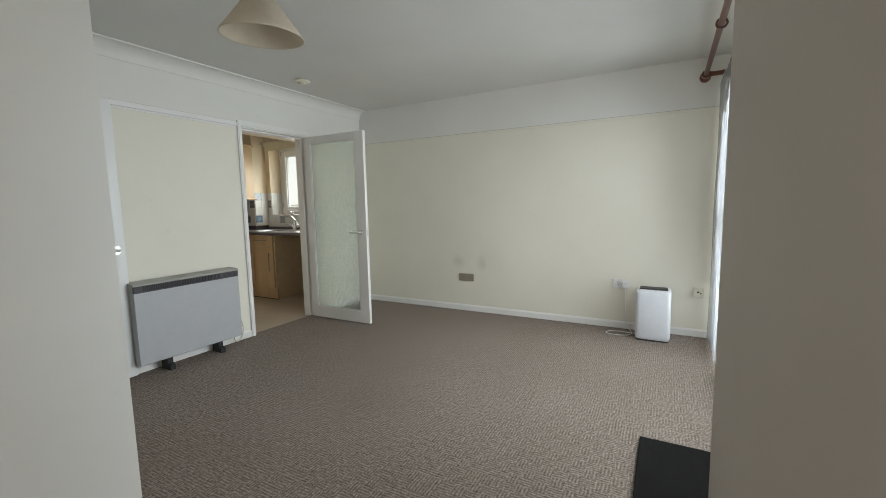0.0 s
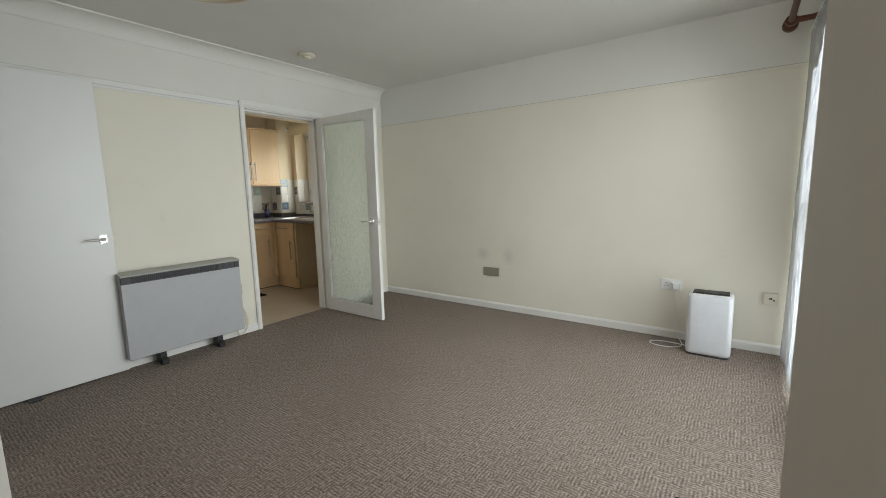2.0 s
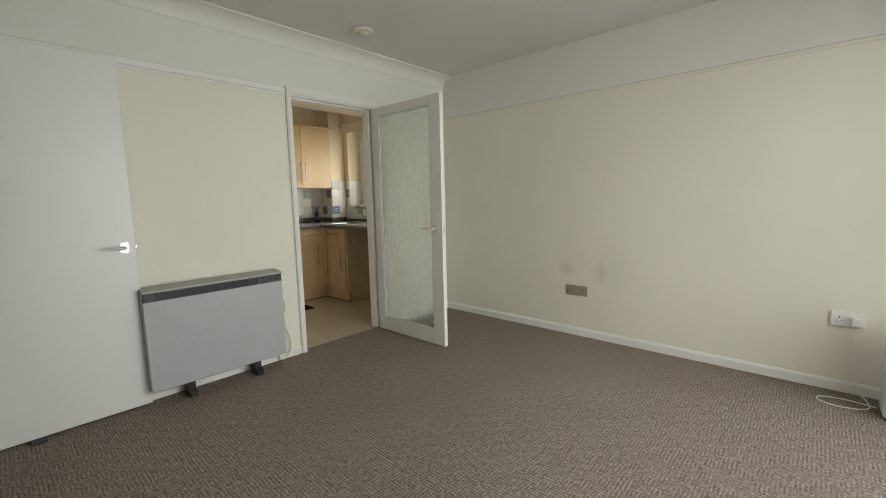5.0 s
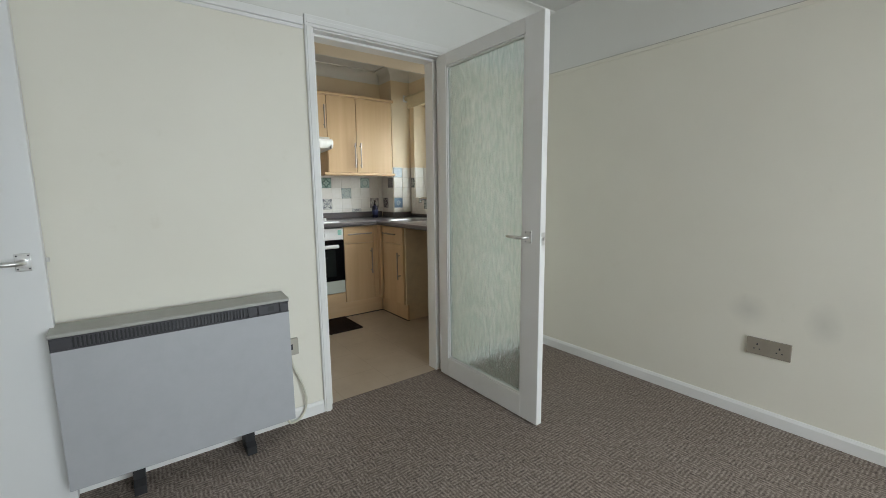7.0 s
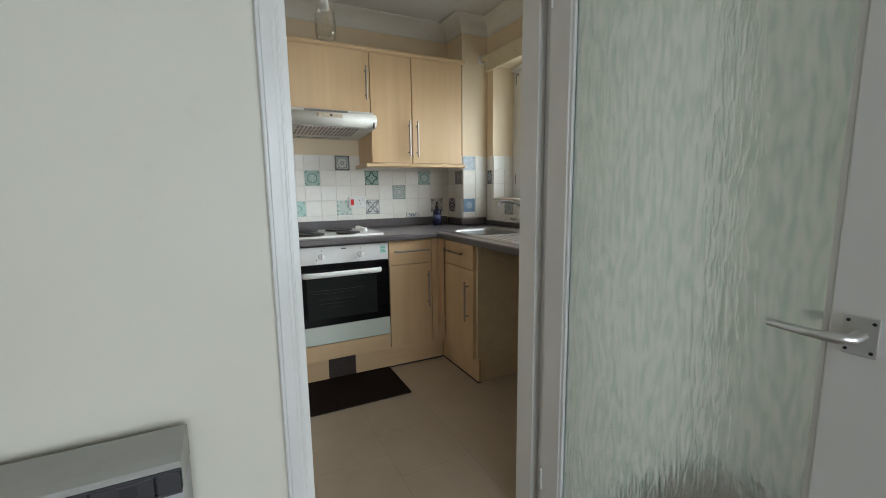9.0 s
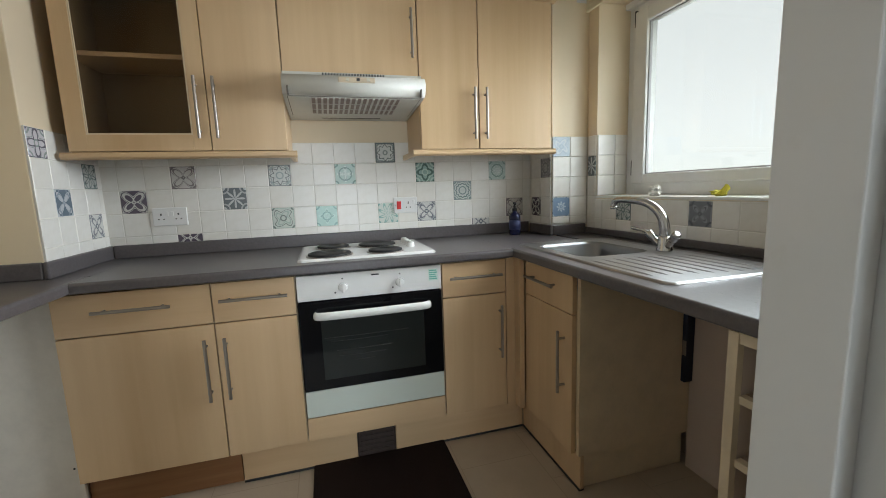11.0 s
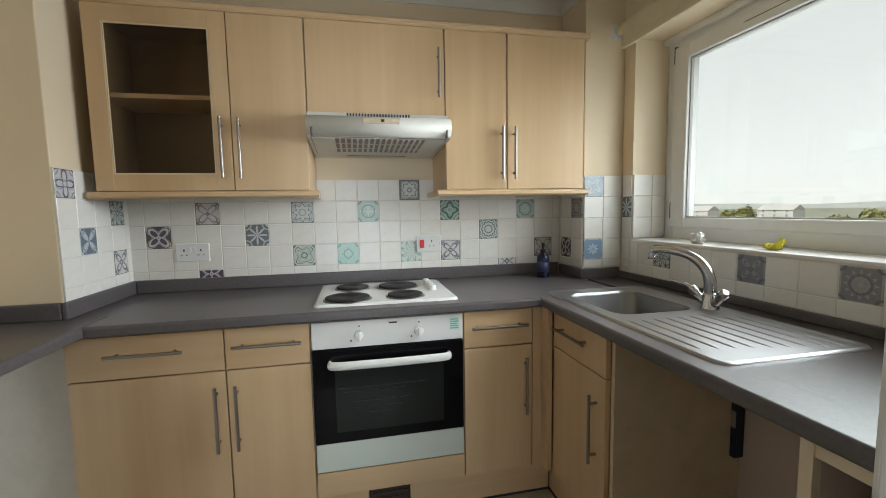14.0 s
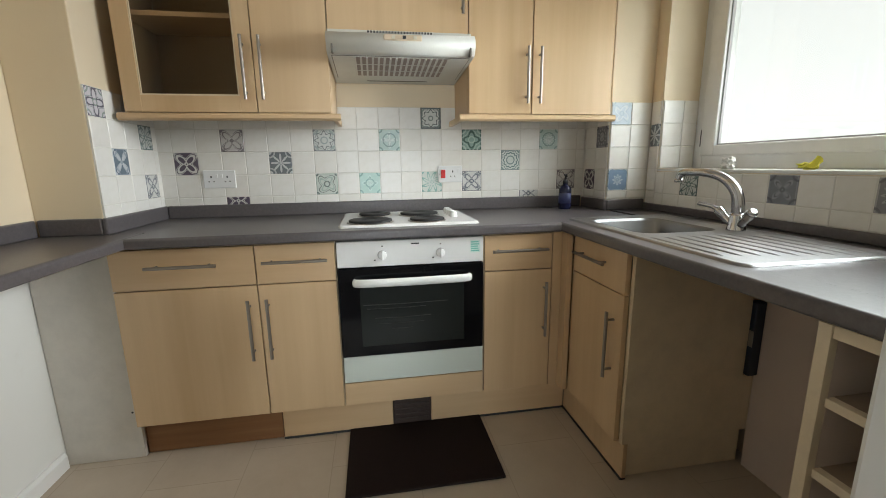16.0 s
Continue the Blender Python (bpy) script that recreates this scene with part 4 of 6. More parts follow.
for y in (2.871, 3.104):
    k = part("knob", lathe(bmesh.new(), [(0, 0), (0.019, 0), (0.017, 0.012), (0.014, 0.014), (0, 0.014)]), ENAMEL, oven)
    k.matrix_basis = Matrix.Translation((FX + 0.004, y, 0.795)) @ Matrix.Rotation(radians(90), 4, 'Y')
    part("grip", boxed(-0.018, 0.018, -0.0045, 0.0045, 0.0141, 0.026, 0.002), ENAMEL, k)
    part("mark", boxed(FX + 0.0041, FX + 0.0045, y - 0.034, y - 0.028, 0.772, 0.778), CHARC, fascia)
    part("mark", boxed(FX + 0.0041, FX + 0.0045, y - 0.003, y + 0.003, 0.828, 0.833), CHARC, fascia)
part("maker_mark", boxed(FX + 0.0041, FX + 0.0045, 2.985, 3.017, 0.833, 0.839), CHARC, fascia)
GREEN = material("green_sticker", (0.16, 0.50, 0.42), 0.4)
stick = part("sticker", boxed(FX + 0.0041, FX + 0.0047, 3.228, 3.268, 0.788, 0.838), plastic("pale_green_sticker", (0.62, 0.78, 0.72), 0.4), fascia, "pale green energy sticker")
for k in range(5):
    part("print_bar", boxed(FX + 0.0047, FX + 0.005, 3.231, 3.265 - 0.003 * (k % 3), 0.793 + k * 0.009, 0.798 + k * 0.009), GREEN, stick)
under = thing("oven_filler", (FX, 2.99, 0.155), "maple filler strip under the oven", "panel")
part("strip", boxed(FX - 0.019, FX, 2.693, 3.284, BASE_B + 0.002, 0.252, 0.0015), MAPLEY, under)

# ---- worktops ----
def front_edge(a, sign, b):
    """Post-formed worktop section from the wall b to the rounded front a."""
    o = [(b, 0.862), (b, 0.90)]
    for k in range(9):
        t = math.pi / 2 * k / 8
        o.append((a - sign * 0.012 + sign * 0.012 * math.sin(t), 0.888 + 0.012 * math.cos(t)))
    for k in range(5):
        t = math.pi / 2 * k / 4
        o.append((a - sign * 0.008 + sign * 0.008 * math.cos(t), 0.870 - 0.008 * math.sin(t)))
    return o


top1 = thing("worktop", (-5.2, 2.8, 0.86), "slate grey laminate worktop with upstand", "worktop")
part("slab", extrude(bmesh.new(), front_edge(-4.92, 1, KX), 'y', 1.9735, 3.612), WORKTOP, top1)
part("slab_corner", boxed(KX, -5.07, 1.842, 1.973, 0.862, 0.90), WORKTOP, top1)
part("upstand", boxed(KX, KX + 0.018, 1.86, 4.006, 0.9002, 0.963, 0.005), WORKTOP, top1)
part("upstand", boxed(KX, -5.052, 1.84, 1.858, 0.9002, 0.963, 0.005), WORKTOP, top1)
top2 = thing("worktop", (-4.5, 1.8, 0.86), "slate grey laminate breakfast bar worktop with upstand", "worktop")
part("slab", extrude(bmesh.new(), front_edge(1.973, 1, 1.612), 'x', -5.069, WK - 0.002), WORKTOP, top2)
part("upstand", boxed(-5.068, -5.05, 1.63, 1.8395, 0.9002, 0.963, 0.005), WORKTOP, top2)
part("upstand", boxed(-5.049, WK - 0.002, 1.612, 1.629, 0.9002, 0.963, 0.005), WORKTOP, top2)

SX0, SX1, SY0, SY1 = -5.02, -4.118, 3.676, 4.15     # sink
BX0, BX1, BY0, BY1 = -4.95, -4.575, 3.735, 4.05  # bowl
top3 = thing("worktop", (-4.5, 3.9, 0.86), "slate grey laminate worktop holding the sink", "worktop")
part("front_slab", extrude(bmesh.new(), front_edge(3.612, -1, BY0 - 0.006), 'x', KX + 0.6, WK - 0.002), WORKTOP, top3)
part("back_slab", boxed(-5.299, WK - 0.002, BY1 + 0.006, NK, 0.862, 0.90), WORKTOP, top3)
part("corner_slab", boxed(KX, -4.946, 3.6122, 4.024, 0.862, 0.90), WORKTOP, top3)
part("side_slab", boxed(BX1 + 0.006, WK - 0.002, BY0 - 0.0058, BY1 + 0.0058, 0.862, 0.90), WORKTOP, top3)
part("upstand", boxed(KX + 0.0185, -5.283, 4.007, 4.0245, 0.9002, 0.955, 0.005), WORKTOP, top3)
part("upstand", boxed(-5.2995, -5.282, 4.0247, NK - 0.018, 0.9002, 0.955, 0.005), WORKTOP, top3)
part("upstand", boxed(-5.2995, WK - 0.002, NK - 0.0175, NK, 0.9002, 0.935, 0.005), WORKTOP, top3)


def rounded(x0, x1, y0, y1, r, n=6):
    o = []
    for cx, cy, a in ((x1 - r, y1 - r, 0), (x0 + r, y1 - r, 90), (x0 + r, y0 + r, 180), (x1 - r, y0 + r, 270)):
        o += [(cx + r * math.cos(radians(a + 90 * k / n)), cy + r * math.sin(radians(a + 90 * k / n))) for k in range(n + 1)]
    return o


def loops(bm, rings, close=False):
    vs = [[bm.verts.new(p) for p in r] for r in rings]
    n = len(vs[0])
    for a, b in zip(vs, vs[1:]):
        for k in range(n):
            f = bm.faces.new((a[k], a[(k + 1) % n], b[(k + 1) % n], b[k]))
            f.smooth = True
    if close:
        bm.faces.new(vs[-1])
    return vs


sink = thing("sink", (-4.55, 3.88, 0.9), "stainless steel sink with ribbed drainer set in the worktop", "sink")
rim = bmesh.new()
# deck: outer edge, raised rim, then the plain deck with the bowl's opening
o0 = [(x, y, 0.9004) for x, y in rounded(SX0, SX1, SY0, SY1, 0.035)]
o1 = [(x, y, 0.907) for x, y in rounded(SX0 + 0.005, SX1 - 0.005, SY0 + 0.005, SY1 - 0.005, 0.032)]
o2 = [(x, y, 0.907) for x, y in rounded(SX0 + 0.014, SX1 - 0.014, SY0 + 0.014, SY1 - 0.014, 0.028)]
o3 = [(x, y, 0.9035) for x, y in rounded(SX0 + 0.02, SX1 - 0.02, SY0 + 0.02, SY1 - 0.02, 0.025)]
vs = loops(rim, [o0, o1, o2, o3])
inner = [rim.verts.new((x, y, 0.9035)) for x, y in rounded(BX0, BX1, BY0, BY1, 0.06)]
edges = [rim.edges.get((vs[3][k], vs[3][(k + 1) % len(vs[3])])) for k in range(len(vs[3]))] + [rim.edges.new((inner[k], inner[(k + 1) % len(inner)])) for k in range(len(inner))]
bmesh.ops.triangle_fill(rim, use_beauty=True, use_dissolve=False, edges=edges)
part("deck", rim, SINKS, sink)
bowl = bmesh.new()
loops(bowl, [[(x, y, z) for x, y in rounded(BX0 + i, BX1 - i, BY0 + i, BY1 - i, 0.06)] for i, z in ((0, 0.9035), (0.004, 0.900), (0.008, 0.89), (0.014, 0.78), (0.03, 0.756), (0.055, 0.75))], True)
part("bowl", bowl, BOWLS, sink)
part("waste", lathe(bmesh.new(), [(0, 0.0), (0.038, 0.0), (0.04, 0.002), (0.042, 0.0)], (-4.75, 3.885, 0.752), 24), CHROME, sink)
for k in range(9):
    y = 3.722 + k * 0.0455
    x0 = -4.535 + (0.045 if k > 6 else 0.0)
    part("drainer_rib", tubed([(x0, y, 0.8962), (x0 + 0.05, y, 0.8975), (-4.30, y, 0.8975), (-4.205 + 0.010 * (k - 4), y, 0.8975), (-4.17 + 0.010 * (k - 4), y, 0.8955)], [0.006, 0.0095, 0.0095, 0.0095, 0.006], 10), SINKS, sink)
TX, TY = -4.566, 4.088
tap = thing("mixer_tap", (TX, TY, 0.903), "chrome kitchen mixer tap with swan neck spout", "tap")
part("base", lathe(bmesh.new(), [(0.03, 0), (0.03, 0.006), (0.026, 0.016), (0.024, 0.05), (0.022, 0.06), (0, 0.062)], (TX, TY, 0.9036)), CHROME, tap)
spout = smooth_path([(TX + dx, TY + dy, z, rad) for dx, dy, z, rad in ((0, 0, 0.95, 0.021), (0, -0.004, 1.0, 0.02), (-0.008, -0.012, 1.04, 0.0185), (-0.035, -0.026, 1.075, 0.017), (-0.08, -0.04, 1.095, 0.0155), (-0.15, -0.055, 1.102, 0.0145), (-0.205, -0.064, 1.098, 0.014), (-0.218, -0.066, 1.075, 0.0145))])
part("spout", tubed([p[:3] for p in spout], [p[3] for p in spout], 18), CHROME, tap)
part("spout_nozzle", lathe(bmesh.new(), [(0, 0), (0.015, 0), (0.015, 0.014), (0, 0.014)], (TX - 0.218, TY - 0.066, 1.062), 18), CHROME, tap)
for dx, tip in ((-1, 1), (1, 0)):
    v = part("valve", tubed([(TX + dx * 0.01, TY, 0.918), (TX + dx * 0.036, TY - 0.008, 0.94), (TX + dx * 0.048, TY - 0.011, 0.951), (TX + dx * 0.051, TY - 0.012, 0.954), (TX + dx * 0.068, TY - 0.016, 0.970)], [0.013, 0.0135, 0.014, 0.0165, 0.0165], 16), CHROME, tap)
    if tip:
        part("lever", tubed([(TX - 0.068, TY - 0.016, 0.970), (TX - 0.09, TY - 0.026, 0.980), (TX - 0.135, TY - 0.04, 0.987)], [0.009, 0.007, 0.0075], 10), CHROME, v)
    else:
        part("grip", tubed([(TX + 0.0685, TY - 0.016, 0.9705), (TX + 0.077, TY - 0.018, 0.978), (TX + 0.079, TY - 0.0185, 0.98)], [0.0155, 0.015, 0.010], 14), CHROME, v)

# ---- hob ----
hob = thing("electric_hob", (-5.2, 2.99, 0.9), "white enamel electric hob with four black plates", "hob")
tray = bmesh.new()
loops(tray, [[(x, y, z) for x, y in rounded(-5.46 + i, -4.985 - i, 2.70 + i, 3.28 - i, 0.025)] for i, z in ((0, 0.9004), (0.003, 0.908), (0.012, 0.911), (0.03, 0.909))], True)
part("tray", tray, ENAMEL, hob)
for x, y, r in ((-5.09, 2.83, 0.09), (-5.33, 2.85, 0.074), (-5.31, 3.06, 0.09), (-5.09, 3.07, 0.074)):
    p = part("hotplate", lathe(bmesh.new(), [(0, 0.011), (r * 0.3, 0.0105), (r * 0.32, 0.012), (r * 0.93, 0.012), (r, 0.010), (r, 0.0), (0, 0)], (x, y, 0.9095), 36), IRON, hob)
    part("ring", lathe(bmesh.new(), [(r + 0.001, 0.004), (r + 0.008, 0.003), (r + 0.009, 0.0)], (x, y, 0.9095), 36), STEEL, p)
for k in range(4):
    kx = -5.36 + k * 0.058
    part("knob", lathe(bmesh.new(), [(0, 0.024), (0.012, 0.024), (0.016, 0.02), (0.019, 0.0)], (kx, 3.205, 0.909), 18), ENAMEL, hob)

# ---- sink base unit, gap, shelf unit ----
SFY = 3.66
su = thing("sink_unit", (-4.75, 3.95, 0), "maple sink base unit with false drawer and door", "cabinet", "kitchen base units")
part("side_panel", extrude(bmesh.new(), [(SFY + 0.02, 0.15), (4.189, 0.15), (4.189, 0.37), (4.145, 0.375), (4.145, 0.858), (SFY + 0.02, 0.858)], 'x', -4.533, -4.515), CARCASS, su)
part("body", boxed(-5.28, -4.56, SFY + 0.022, 4.12, 0.15, 0.735), CARCASS, su)
d = part("drawer_front", boxed(-4.90, -4.535, SFY, SFY + 0.019, 0.703, BASE_T - 0.003, 0.0015), MAPLE, su)
bar_handle(d, (-4.85, SFY, 0.79), (-4.63, SFY, 0.79), (0, -1, 0))
d = part("door", boxed(-4.90, -4.535, SFY, SFY + 0.019, BASE_B + 0.002, 0.699, 0.0015), MAPLE, su)
bar_handle(d, (-4.585, SFY, 0.385), (-4.585, SFY, 0.63), (0, -1, 0))
t = thing("plinth", (-4.75, 3.7, 0), "maple plinth under the sink unit", "plinth")
part("board", boxed(-4.997, -4.52, 3.692, 3.709, 0.004, 0.146, 0.002), MAPLE, t)
part("return_board", boxed(-4.556, -4.538, 3.7095, 4.189, 0.0, 0.148, 0.001), CARCASS, t)
part("seal", boxed(-4.997, -4.52, 3.688, 3.709, 0, 0.008), CHARC, t, "dark sealing strip")
# Dark block put in for the shade in the side panel's rear notch.
pb = thing("gap_shade_block", (-4.51, 4.165, 0.37), "dark blue block standing for the shaded gap beside the sink unit", "panel")
part("cover", boxed(-4.531, -4.499, 4.149, 4.189, 0.376, 0.655, 0.004), plastic("dark_blue_gap_shade", (0.012, 0.02, 0.04), 0.4), pb)
part("clip", boxed(-4.514, -4.4965, 4.1445, 4.147, 0.49, 0.55, 0.001), BROWNP, pb)
SHELFW = plastic("pale_beech_edge", (0.72, 0.60, 0.43), 0.45)
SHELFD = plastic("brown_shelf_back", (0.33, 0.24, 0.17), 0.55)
sh = thing("shelf_unit", (-3.73, 3.95, 0), "narrow open pale wood shelf unit under the worktop", "shelf")
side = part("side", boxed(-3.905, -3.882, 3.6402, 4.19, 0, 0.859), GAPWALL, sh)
part("edge_strip", boxed(-3.905, -3.882, 3.622, 3.64, 0, 0.859, 0.001), SHELFW, side)
part("side", boxed(-3.622, -3.604, 3.622, 4.19, 0, 0.859, 0.001), SHELFW, sh)
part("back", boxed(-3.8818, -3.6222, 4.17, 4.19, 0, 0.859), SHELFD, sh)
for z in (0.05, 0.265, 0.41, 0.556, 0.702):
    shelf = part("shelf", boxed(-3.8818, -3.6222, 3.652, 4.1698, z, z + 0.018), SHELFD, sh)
    part("edge_strip", boxed(-3.8818, -3.6222, 3.634, 3.6518, z, z + 0.018, 0.001), SHELFW, shelf)
part("top_rail", boxed(-3.8818, -3.6222, 3.625, 3.643, 0.835, 0.859, 0.001), SHELFW, sh)
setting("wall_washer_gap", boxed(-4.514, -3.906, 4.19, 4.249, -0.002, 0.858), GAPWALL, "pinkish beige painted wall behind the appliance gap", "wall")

# ---- wall units ----
CX, CT, CB = -5.22, 2.07, 1.363


# Maple coloured darker for the shade inside the glazed unit.
INTERIOR = wood("shaded_maple_interior", (0.33, 0.225, 0.12), (0.29, 0.195, 0.10), 0.5)


def wall_unit(y0, y1, z0, label, doors, glazed=False):
    u = thing("wall_unit", (CX - 0.15, (y0 + y1) / 2, z0), label, "cabinet", "kitchen wall units")
    x0, x1 = KX + 0.002, CX - 0.021
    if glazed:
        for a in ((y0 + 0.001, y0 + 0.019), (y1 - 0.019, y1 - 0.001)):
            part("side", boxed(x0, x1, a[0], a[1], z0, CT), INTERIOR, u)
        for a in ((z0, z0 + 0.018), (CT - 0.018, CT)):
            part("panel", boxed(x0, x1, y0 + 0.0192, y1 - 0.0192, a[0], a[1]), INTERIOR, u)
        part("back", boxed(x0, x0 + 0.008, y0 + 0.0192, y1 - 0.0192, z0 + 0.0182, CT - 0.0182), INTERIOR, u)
        part("shelf", boxed(x0 + 0.0082, x1 - 0.03, y0 + 0.0192, y1 - 0.0192, 1.735, 1.753), MAPLEY, u)
    else:
        part("body", boxed(x0, x1, y0 + 0.001, y1 - 0.001, z0, CT), MAPLE, u)
    for a, b, handle in doors:
        if glazed:
            d = part("door", boxed(CX - 0.019, CX, a + 0.0015, a + 0.065, z0 + 0.002, CT - 0.002, 0.0015), MAPLE, u)
            part("stile", boxed(CX - 0.019, CX, b - 0.065, b - 0.0015, z0 + 0.002, CT - 0.002, 0.0015), MAPLE, d)
            for c in ((z0 + 0.002, z0 + 0.066), (CT - 0.066, CT - 0.002)):
                part("rail", boxed(CX - 0.0189, CX - 0.0001, a + 0.0652, b - 0.0652, c[0], c[1], 0.001), MAPLE, d)
            g = part("glass", boxed(CX - 0.013, CX - 0.009, a + 0.06, b - 0.06, z0 + 0.062, CT - 0.062), CABINETG, d)
            g.visible_shadow = False
            bead = bmesh.new()
            for q in ((a + 0.0652, a + 0.071, z0 + 0.0662, CT - 0.0662), (b - 0.071, b - 0.0652, z0 + 0.0662, CT - 0.0662), (a + 0.071, b - 0.071, z0 + 0.0662, z0 + 0.072), (a + 0.071, b - 0.071, CT - 0.072, CT - 0.0662)):
                box(bead, CX - 0.008, CX - 0.002, *q)
            part("bead", bead, SHELFW, d)
        else:
            d = part("door", boxed(CX - 0.019, CX, a + 0.0026, b - 0.0026, z0 + 0.002, CT - 0.002, 0.0015), MAPLE, u)
        hy, h0, h1 = handle
        bar_handle(d, (CX, hy, h0), (CX, hy, h1), (1, 0, 0))
    return u


wall_unit(1.893, 2.392, CB, "maple wall unit with empty glazed door", [(1.893, 2.392, (2.357, 1.412, 1.655))], True)
wall_unit(2.392, 2.69, CB, "narrow maple wall unit with steel handle", [(2.392, 2.69, (2.425, 1.412, 1.655))])
wall_unit(2.69, 3.285, 1.68, "short maple wall unit above the cooker hood", [(2.69, 3.285, (3.255, 1.765, 1.975))])
wall_unit(3.285, 3.975, CB, "double maple wall unit with two steel handles", [(3.285, 3.58, (3.552, 1.408, 1.648)), (3.58, 3.975, (3.612, 1.408, 1.648))])


def light_rail(a, b, z, label, ends):
    t = thing("cabinet_moulding", (CX, (a + b) / 2, z), label, "moulding")
    o = [(0.0, 0.0), (0.028, 0.0), (0.038, 0.008), (0.038, 0.02), (0.03, 0.028), (0.0, 0.028)]
    part("moulding", extrude(bmesh.new(), [(CX - 0.03 + p, z + q) for p, q in o], 'y', a, b), MAPLEY, t)
    for s, e in ends:
        part("return", boxed(KX + 0.02, CX - 0.0305, min(e, e + s * 0.02), max(e, e + s * 0.02), z, z + 0.026, 0.004), MAPLE, t)


light_rail(1.865, 2.725, CB - 0.029, "maple moulding under the wall unit", [(1, 2.69)])
light_rail(3.245, 4.0, CB - 0.029, "maple moulding under the double wall unit", [(1, 3.25)])
light_rail(1.865, 4.0, CT + 0.0005, "maple cornice along the wall units", [])

# ---- cooker hood ----
hood = thing("cooker_hood", (-5.25, 2.99, 1.51), "cream white slimline cooker hood under the wall unit", "cooker hood")
o = [(KX + 0.002, 1.678), (-5.16, 1.678), (-5.16, 1.657), (-5.115, 1.655), (-5.098, 1.651), (-5.084, 1.638), (-5.077, 1.62), (-5.08, 1.60), (-5.09, 1.583), (-5.105, 1.573), (-5.50, 1.543), (KX + 0.002, 1.543)]
hb = extrude(bmesh.new(), o, 'y', 2.694, 3.282)
for f in hb.faces:
    f.smooth = abs(f.normal.y) < 0.5 and f.normal.x > 0.1 and f.calc_center_median().x > -5.15
part("body", hb, HOODW, hood)
sl = Vector((-0.395, 0, -0.03)).normalized()
nrm = Vector((0.03, 0, -0.395)).normalized()


def under_hood(a, b, s0, s1, lift0, lift1):
    """A plate on the hood's sloping underside."""
    bm = bmesh.new()
    p = Vector((-5.105, 0, 1.573))
    vs = []
    for lift in (lift0, lift1):
        for s, y in ((s0, a), (s0, b), (s1, b), (s1, a)):
            q = p + sl * s + nrm * lift
            vs.append(bm.verts.new((q.x, y, q.z)))
    for f in ((0, 1, 2, 3), (4, 5, 6, 7), (0, 1, 5, 4), (1, 2, 6, 5), (2, 3, 7, 6), (3, 0, 4, 7)):
        bm.faces.new([vs[k] for k in f])
    return bm


GRILL = plastic("hood_filter", (0.66, 0.64, 0.59), 0.5, 0.06)
PINKF = plastic("filter_felt", (0.36, 0.29, 0.265), 0.8, 0.1)
# Dark tone of the underside panel's outline, slot and catches.
SEAM = plastic("dark_seam", (0.16, 0.145, 0.125), 0.7)
part("underside", under_hood(2.712, 3.264, 0.018, 0.318, 0.0005, 0.003), HOODW, hood)
for a, b, s0, s1 in ((2.709, 3.267, 0.0145, 0.0175), (2.709, 3.267, 0.3185, 0.3215), (2.709, 2.7118, 0.0178, 0.3182), (3.2642, 3.267, 0.0178, 0.3182)):
    part("seam", under_hood(a, b, s0, s1, 0.0005, 0.0015), SEAM, hood)
filt = part("filter", under_hood(2.80, 3.185, 0.022, 0.272, 0.0035, 0.0045), PINKF, hood, "pinkish filter behind a slotted grille")
for k in range(17):
    y = 2.795 + k * 0.0238
    part("filter_bar", under_hood(y, y + 0.0085, 0.020, 0.274, 0.005, 0.008), GRILL, filt)
for s in (0.105, 0.19):
    part("filter_bar", under_hood(2.795, 3.185, s, s + 0.003, 0.0048, 0.0068), GRILL, filt)
part("lamp_slot", under_hood(2.844, 3.132, 0.367, 0.374, 0.0005, 0.002), SEAM, hood)
for y in (2.712, 3.258):
    part("clip", boxed(-5.104, -5.079, y, y + 0.008, 1.571, 1.604, 0.002), SEAM, hood, "dark catch of the filter panel")
ctl = part("control_strip", boxed(-5.09, -5.074, 2.914, 3.065, 1.619, 1.642, 0.004), plastic("peach_plastic", (0.72, 0.60, 0.44), 0.4), hood, "cream slider strip")
for y in (2.945, 2.988, 3.03):
    part("slider", boxed(-5.0745, -5.068, y, y + 0.013, 1.6255, 1.6365, 0.001), OLDWHITE if y != 2.988 else CHARC, ctl)
for k in range(22):
    part("vent_slot", boxed(-5.1605, -5.1585, 2.853 + k * 0.0122, 2.8598 + k * 0.0122, 1.661, 1.6765), BLACKP, hood)

# ---- kitchen window, blind, things on the sill ----
kw = setting("window_2", boxed(-5.2195, -5.16, 4.44, 4.50, 1.1082, 2.085, 0.004), WPLAST, "white plastic framed kitchen window", "window")
for b in ((-3.86, -3.8005, 1.1082, 2.085), (-5.16, -3.86, 1.1082, 1.172), (-5.16, -3.86, 2.026, 2.085)):
    part("window_frame", boxed(b[0], b[1], 4.44, 4.50, b[2], b[3], 0.004), WPLAST, kw)
for b in ((-5.164, -5.078, 1.165, 2.032), (-3.935, -3.856, 1.165, 2.032), (-5.078, -3.935, 1.165, 1.214), (-5.078, -3.935, 1.965, 2.032)):
    part("sash", boxed(b[0], b[1], 4.425, 4.49, b[2], b[3], 0.006), WPLAST, kw)
pane = part("pane", boxed(-5.078, -3.935, 4.455, 4.46, 1.214, 1.965), GLASS, kw)
pane.visible_shadow = False
gask = bmesh.new()
for b in ((-5.0775, -5.072, 1.2145, 1.9645), (-5.072, -3.94, 1.2145, 1.22), (-5.072, -3.94, 1.959, 1.9645), (-3.94, -3.9355, 1.2145, 1.9645)):
    box(gask, b[0], b[1], 4.44, 4.454, b[2], b[3])
